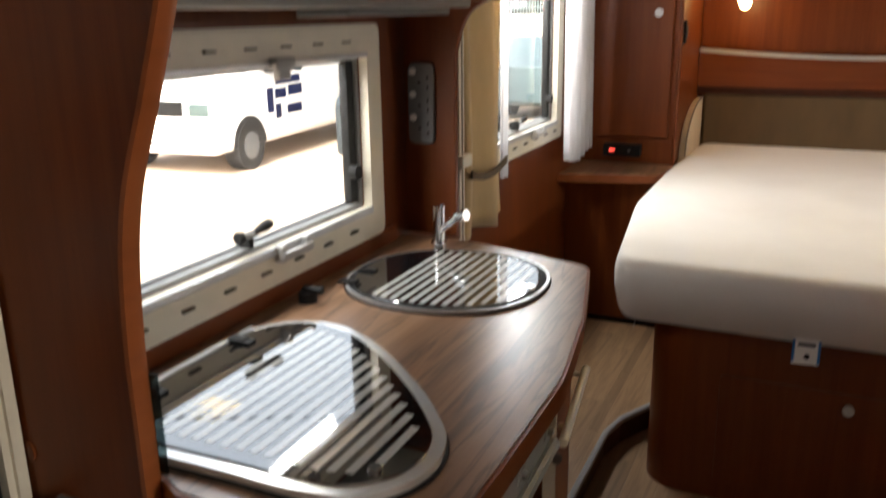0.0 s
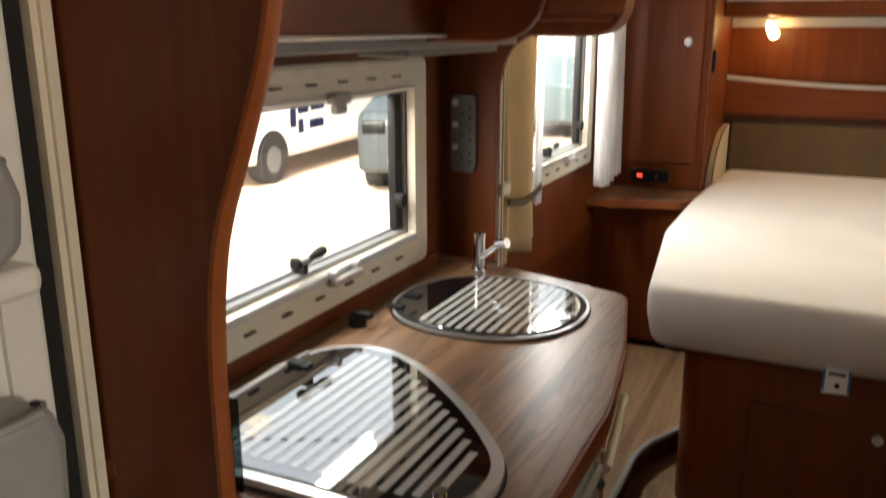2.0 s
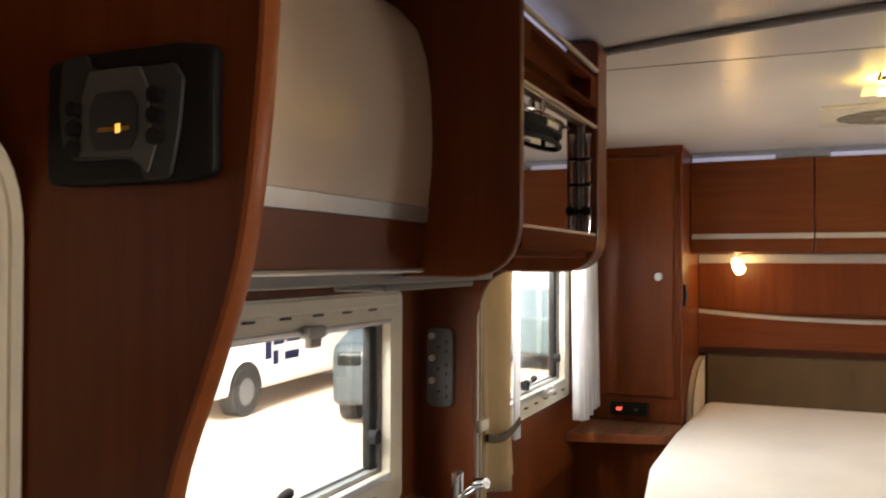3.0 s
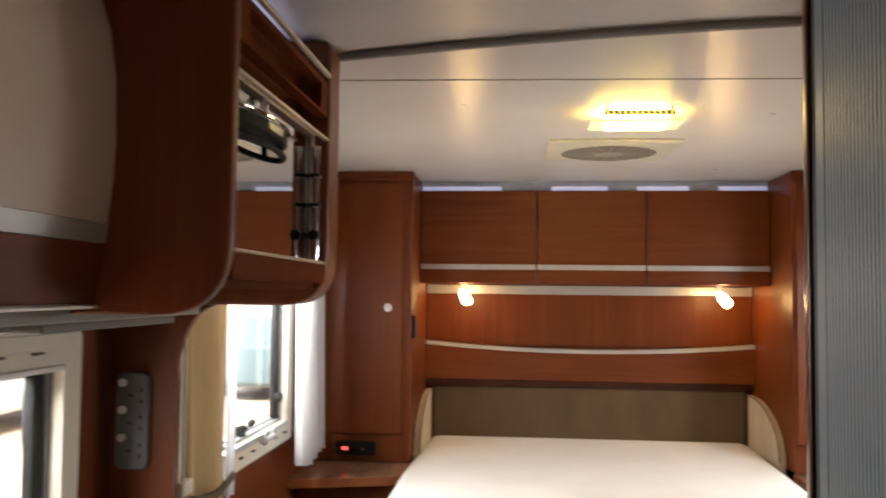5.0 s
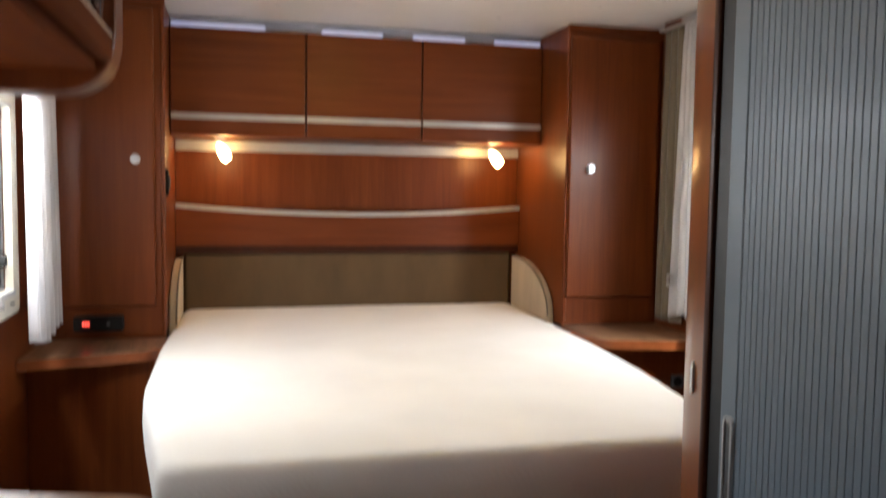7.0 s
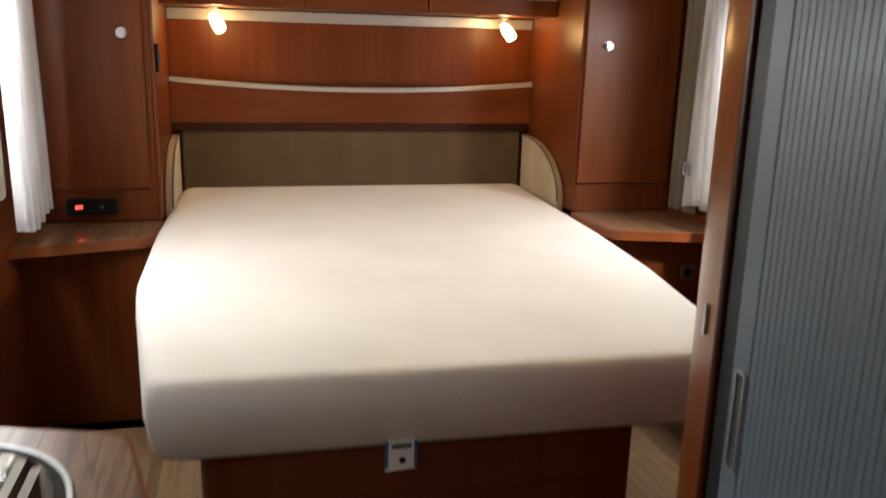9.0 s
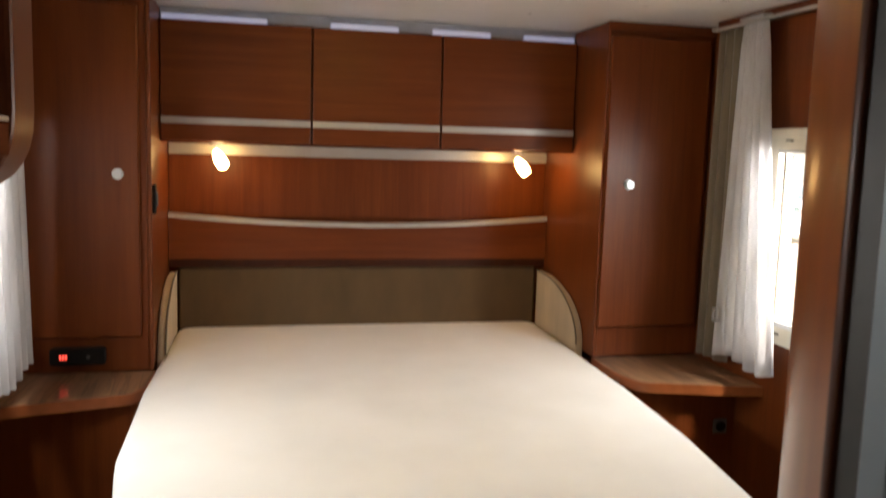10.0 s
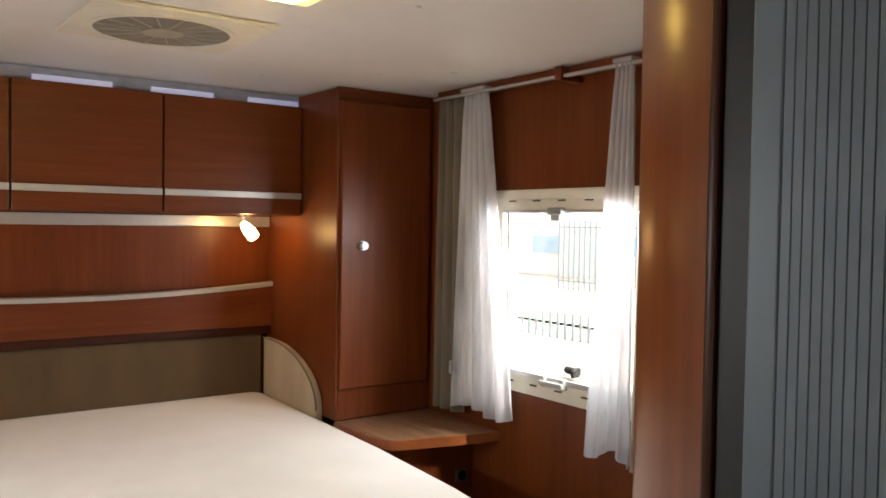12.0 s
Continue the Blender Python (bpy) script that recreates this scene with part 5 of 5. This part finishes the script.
for side in (-1, 1):
    cr = thing("curtain_rail", (side * 1.05, 2.5, 1.96), "thin white curtain rail under the ceiling", "curtain rail", "curtain rails")
    part("rod", box(*sorted((side * 1.045, side * 1.063)), 1.62 if side < 0 else 2.10, 3.12, 1.955, 1.964, 0.002), silver, cr)
    part("bracket", box(*sorted((side * 1.035, side * 1.125)), 2.468, 2.496, 1.945, CEIL - 0.003, 0.004), cherry_y, cr, "brown bracket")
    part("cover", box(*sorted((side * 1.068, side * 1.128)), 1.62 if side < 0 else 2.10, 3.12, 1.966, CEIL - 0.0015), cherry_y, cr)

# ---------------------------------------------------------------- outside
GROUND = -0.60
b = bmesh.new()
bmesh.ops.create_grid(b, x_segments=8, y_segments=8, size=600, matrix=Matrix.Translation((0, 0, GROUND)))
solo("ground", b, gravel, "pale sandy gravel yard in bright daylight", "ground", "structure", soft=False)
b = box(-1.17, 1.17, -2.5, 3.9, -0.45, -0.005)
solo("vehicle_underbody", b, dark_grey, "plain underbody of the motorhome", "vehicle body", "structure", soft=False)
solo("vehicle_roof", box(-1.18, 1.18, -2.5, 3.9, CEIL + 0.045, CEIL + 0.09, 0.01), car_white, "plain white motorhome roof", "vehicle body", "structure", soft=False)


def car(name, at, width, length, prof, paint, label, screen):
    """A parked car with its nose towards -y: prof is its side outline in (y, z) from the nose."""
    c = thing(name, at, label, "car")
    x0, x1, y0 = at[0] - width / 2, at[0] + width / 2, at[1]
    o = [(y0 + u, GROUND + v) for u, v in prof]
    part("body", prism(rounded(o, 0.10, 4), "x", x0, x1, 0.10, 4), paint, c)
    ws = [(y0 + u, GROUND + v) for u, v in screen]
    part("side_window", prism(rounded(ws, 0.05, 3), "x", x1 - 0.004, x1 + 0.008, 0.002), car_glass, c, "dark side window")
    part("side_window", prism(rounded(ws, 0.05, 3), "x", x0 - 0.008, x0 + 0.004, 0.002), car_glass, c, "dark side window")
    k = [i for i in range(len(prof) - 1) if 0.5 < prof[i][0] < 1.2][0]
    (u0, v0), (u1, v1) = prof[k], prof[k + 1]
    glass = [(y0 + u0 + (u1 - u0) * q - 0.012, GROUND + v0 + (v1 - v0) * q + 0.008) for q in (0.08, 0.92)]
    part("windscreen", prism(glass + [(y + 0.03, z - 0.02) for y, z in reversed(glass)], "x", x0 + 0.16, x1 - 0.16, 0.004), car_glass, c, "dark windscreen")
    part("grille", box(x0 + width * 0.24, x1 - width * 0.24, y0 - 0.015, y0 + 0.02, GROUND + 0.80, GROUND + 1.0, 0.015), black_plastic, c, "dark grille")
    part("badge", disc((at[0], y0 - 0.018, GROUND + 0.90), 0.055, "y", 0.012, 20), chrome, c)
    part("bumper_slot", box(x0 + 0.4, x1 - 0.4, y0 - 0.012, y0 + 0.01, GROUND + 0.42, GROUND + 0.47, 0.005), dark_grey, c)
    pl = part("number_plate", box(at[0] - 0.26, at[0] + 0.26, y0 - 0.02, y0 + 0.005, GROUND + 0.55, GROUND + 0.66, 0.004), white_plastic, c)
    for k in range(5):
        xx = at[0] - 0.19 + k * 0.085
        part("plate_bar", box(xx, xx + 0.045, y0 - 0.022, y0 - 0.0195, GROUND + 0.575, GROUND + 0.635), dark_grey, pl, soft=False)
    for sx in (-1, 1):
        xm = at[0] + sx * width / 2
        part("headlight", box(*sorted((xm - sx * 0.40, xm - sx * 0.06)), y0 - 0.010, y0 + 0.16, GROUND + 0.78, GROUND + 0.98, 0.05, 3), tinted_glass, c, "clear headlight")
        part("mirror", box(*sorted((xm - sx * 0.02, xm + sx * 0.20)), y0 + 1.25, y0 + 1.37, GROUND + 1.28, GROUND + 1.50, 0.03), black_plastic, c, "black wing mirror")
        for wy in (0.80, length - 0.95):
            wh = part("wheel", disc((xm - sx * 0.10, y0 + wy, GROUND + 0.335), 0.335, "x", 0.23, 32), wheel_black, c, "black tyre")
            part("rim", disc((xm + sx * 0.012, y0 + wy, GROUND + 0.335), 0.19, "x", 0.015, 10), dark_grey, wh, "grey wheel rim")
            arch = [(y0 + wy + 0.41 * math.cos(math.pi * k / 12), GROUND + 0.335 + 0.41 * math.sin(math.pi * k / 12)) for k in range(13)]
            part("wheel_arch", prism(arch, "x", *sorted((xm - sx * 0.02, xm + sx * 0.006))), wheel_black, c)
    return c


van_p = [(0.0, 0.30), (0.0, 0.95), (0.12, 1.08), (0.95, 1.22), (1.75, 1.95), (2.3, 2.05), (5.6, 2.05), (5.7, 0.4), (5.6, 0.30)]
van = car("white_van", (-8.2, 8.1, GROUND), 1.95, 5.6, van_p, car_white, "white panel van with navy graphics parked on gravel", [(1.35, 1.30), (1.85, 1.85), (2.35, 1.85), (2.35, 1.25)])
for k, (u, v, w, hh) in enumerate(((1.30, 0.72, 0.16, 0.34), (1.52, 0.62, 0.14, 0.20), (1.52, 0.90, 0.30, 0.13), (1.85, 0.66, 0.42, 0.12), (1.90, 0.92, 0.40, 0.14), (1.55, 1.10, 0.7, 0.10))):
    part("graphic", box(-7.228, -7.219, 8.1 + u, 8.1 + u + w, GROUND + v, GROUND + v + hh), blue_print, van, "navy painted graphic", soft=False)
van.rotation_euler.z = radians(5)
car_p = [(0.0, 0.28), (0.0, 0.75), (0.15, 0.92), (1.05, 1.05), (1.75, 1.50), (3.0, 1.55), (3.9, 1.15), (4.3, 1.05), (4.35, 0.35), (4.2, 0.28)]
grey_van = car("grey_van", (-4.87, 8.98, GROUND), 1.88, 5.6, van_p, car_grey, "grey-green van parked on gravel beside the white van", [(1.35, 1.30), (1.85, 1.85), (2.35, 1.85), (2.35, 1.25)])
grey_van.rotation_euler.z = radians(18)
car("white_car", (13.6, 18.9, GROUND), 1.78, 4.3, car_p, car_white, "white hatchback parked beyond the fence", [(1.35, 1.05), (1.85, 1.42), (2.9, 1.45), (3.4, 1.08)])


def railing(name, x, y0, y1, hgt, gap, label):
    f = thing(name, (x, (y0 + y1) / 2, GROUND), label, "fence")
    pale = box(x - 0.015, x + 0.015, -0.035, 0.035, GROUND, GROUND + hgt, 0.004, 1)
    first_ = part("pale", pale, fence_paint, f)
    first_.location.y = y0
    n = int((y1 - y0) / gap)
    for k in range(1, n + 1):
        s = first_.copy()
        scene.collection.objects.link(s)
        s.location.y = y0 + k * gap
    for zz in (0.25, hgt - 0.25):
        part("rail", box(x + 0.016, x + 0.05, y0, y1, GROUND + zz, GROUND + zz + 0.05), fence_paint, f)
    return f


railing("low_fence", 10.3, 11.0, 13.9, 0.50, 0.20, "low pale green paling fence in the yard")
railing("palisade_fence", 19.0, 14.0, 21.0, 2.3, 0.24, "tall pale palisade fence behind the yard")
railing("palisade_fence", -9.5, 24.0, 40.0, 2.4, 0.30, "tall pale palisade fence behind the parked cars")

house = thing("warehouse", (26, 24, GROUND), "white rendered warehouse behind the fence", "building")
part("wall", box(24, 34, 8, 48, GROUND, 5.2), building_white, house, soft=False)
part("roof", box(23.7, 34.3, 7.7, 48.3, 5.2, 5.5), grey_plastic, house, soft=False)
for k in range(7):
    wn_ = part("window", box(23.93, 24.01, 12.6 + k * 4.5, 14.2 + k * 4.5, 0.35, 1.1), painted_sky_glass, house, soft=False)

pale_car = car("grey_car", (-5.3, 19.4, GROUND), 1.78, 4.3, car_p, car_pale, "pale grey-green hatchback parked before the palisade fence", [(1.35, 1.05), (1.85, 1.42), (2.9, 1.45), (3.4, 1.08)])
pale_car.rotation_euler.z = math.pi

# ---------------------------------------------------------------- floor planks, last
rnd = random.Random(9)


def planks(parent, x0, x1, y0, y1, z, width):
    """Vinyl planks along y with thin joints."""
    meshes = {}
    x = x0
    while x < x1 - 0.01:
        w = min(width, x1 - x)
        y = y0 - rnd.uniform(0, 0.4)
        while y < y1:
            a, bq = max(y, y0), min(y + 0.46, y1)
            y += 0.46
            if bq - a < 0.02:
                continue
            key = (round(w, 3), round(bq - a, 3))
            if key not in meshes:
                bm = box(0.0003, w - 0.0003, 0.0003, bq - a - 0.0003, -0.004, 0.0, 0.0004, 1)
                me = bpy.data.meshes.new("plank")
                bm.to_mesh(me)
                bm.free()
                me.materials.append(oak)
                meshes[key] = me
            p = new("plank", meshes[key])
            p.location = (x, a, z)
            p.parent = parent
        x += width


planks(floor, -0.70, 1.12, FRONT + 0.01, 3.0, FLOOR, 0.092)
planks(raised, -1.122, -0.72, 1.61, 2.96, STEP, 0.092)
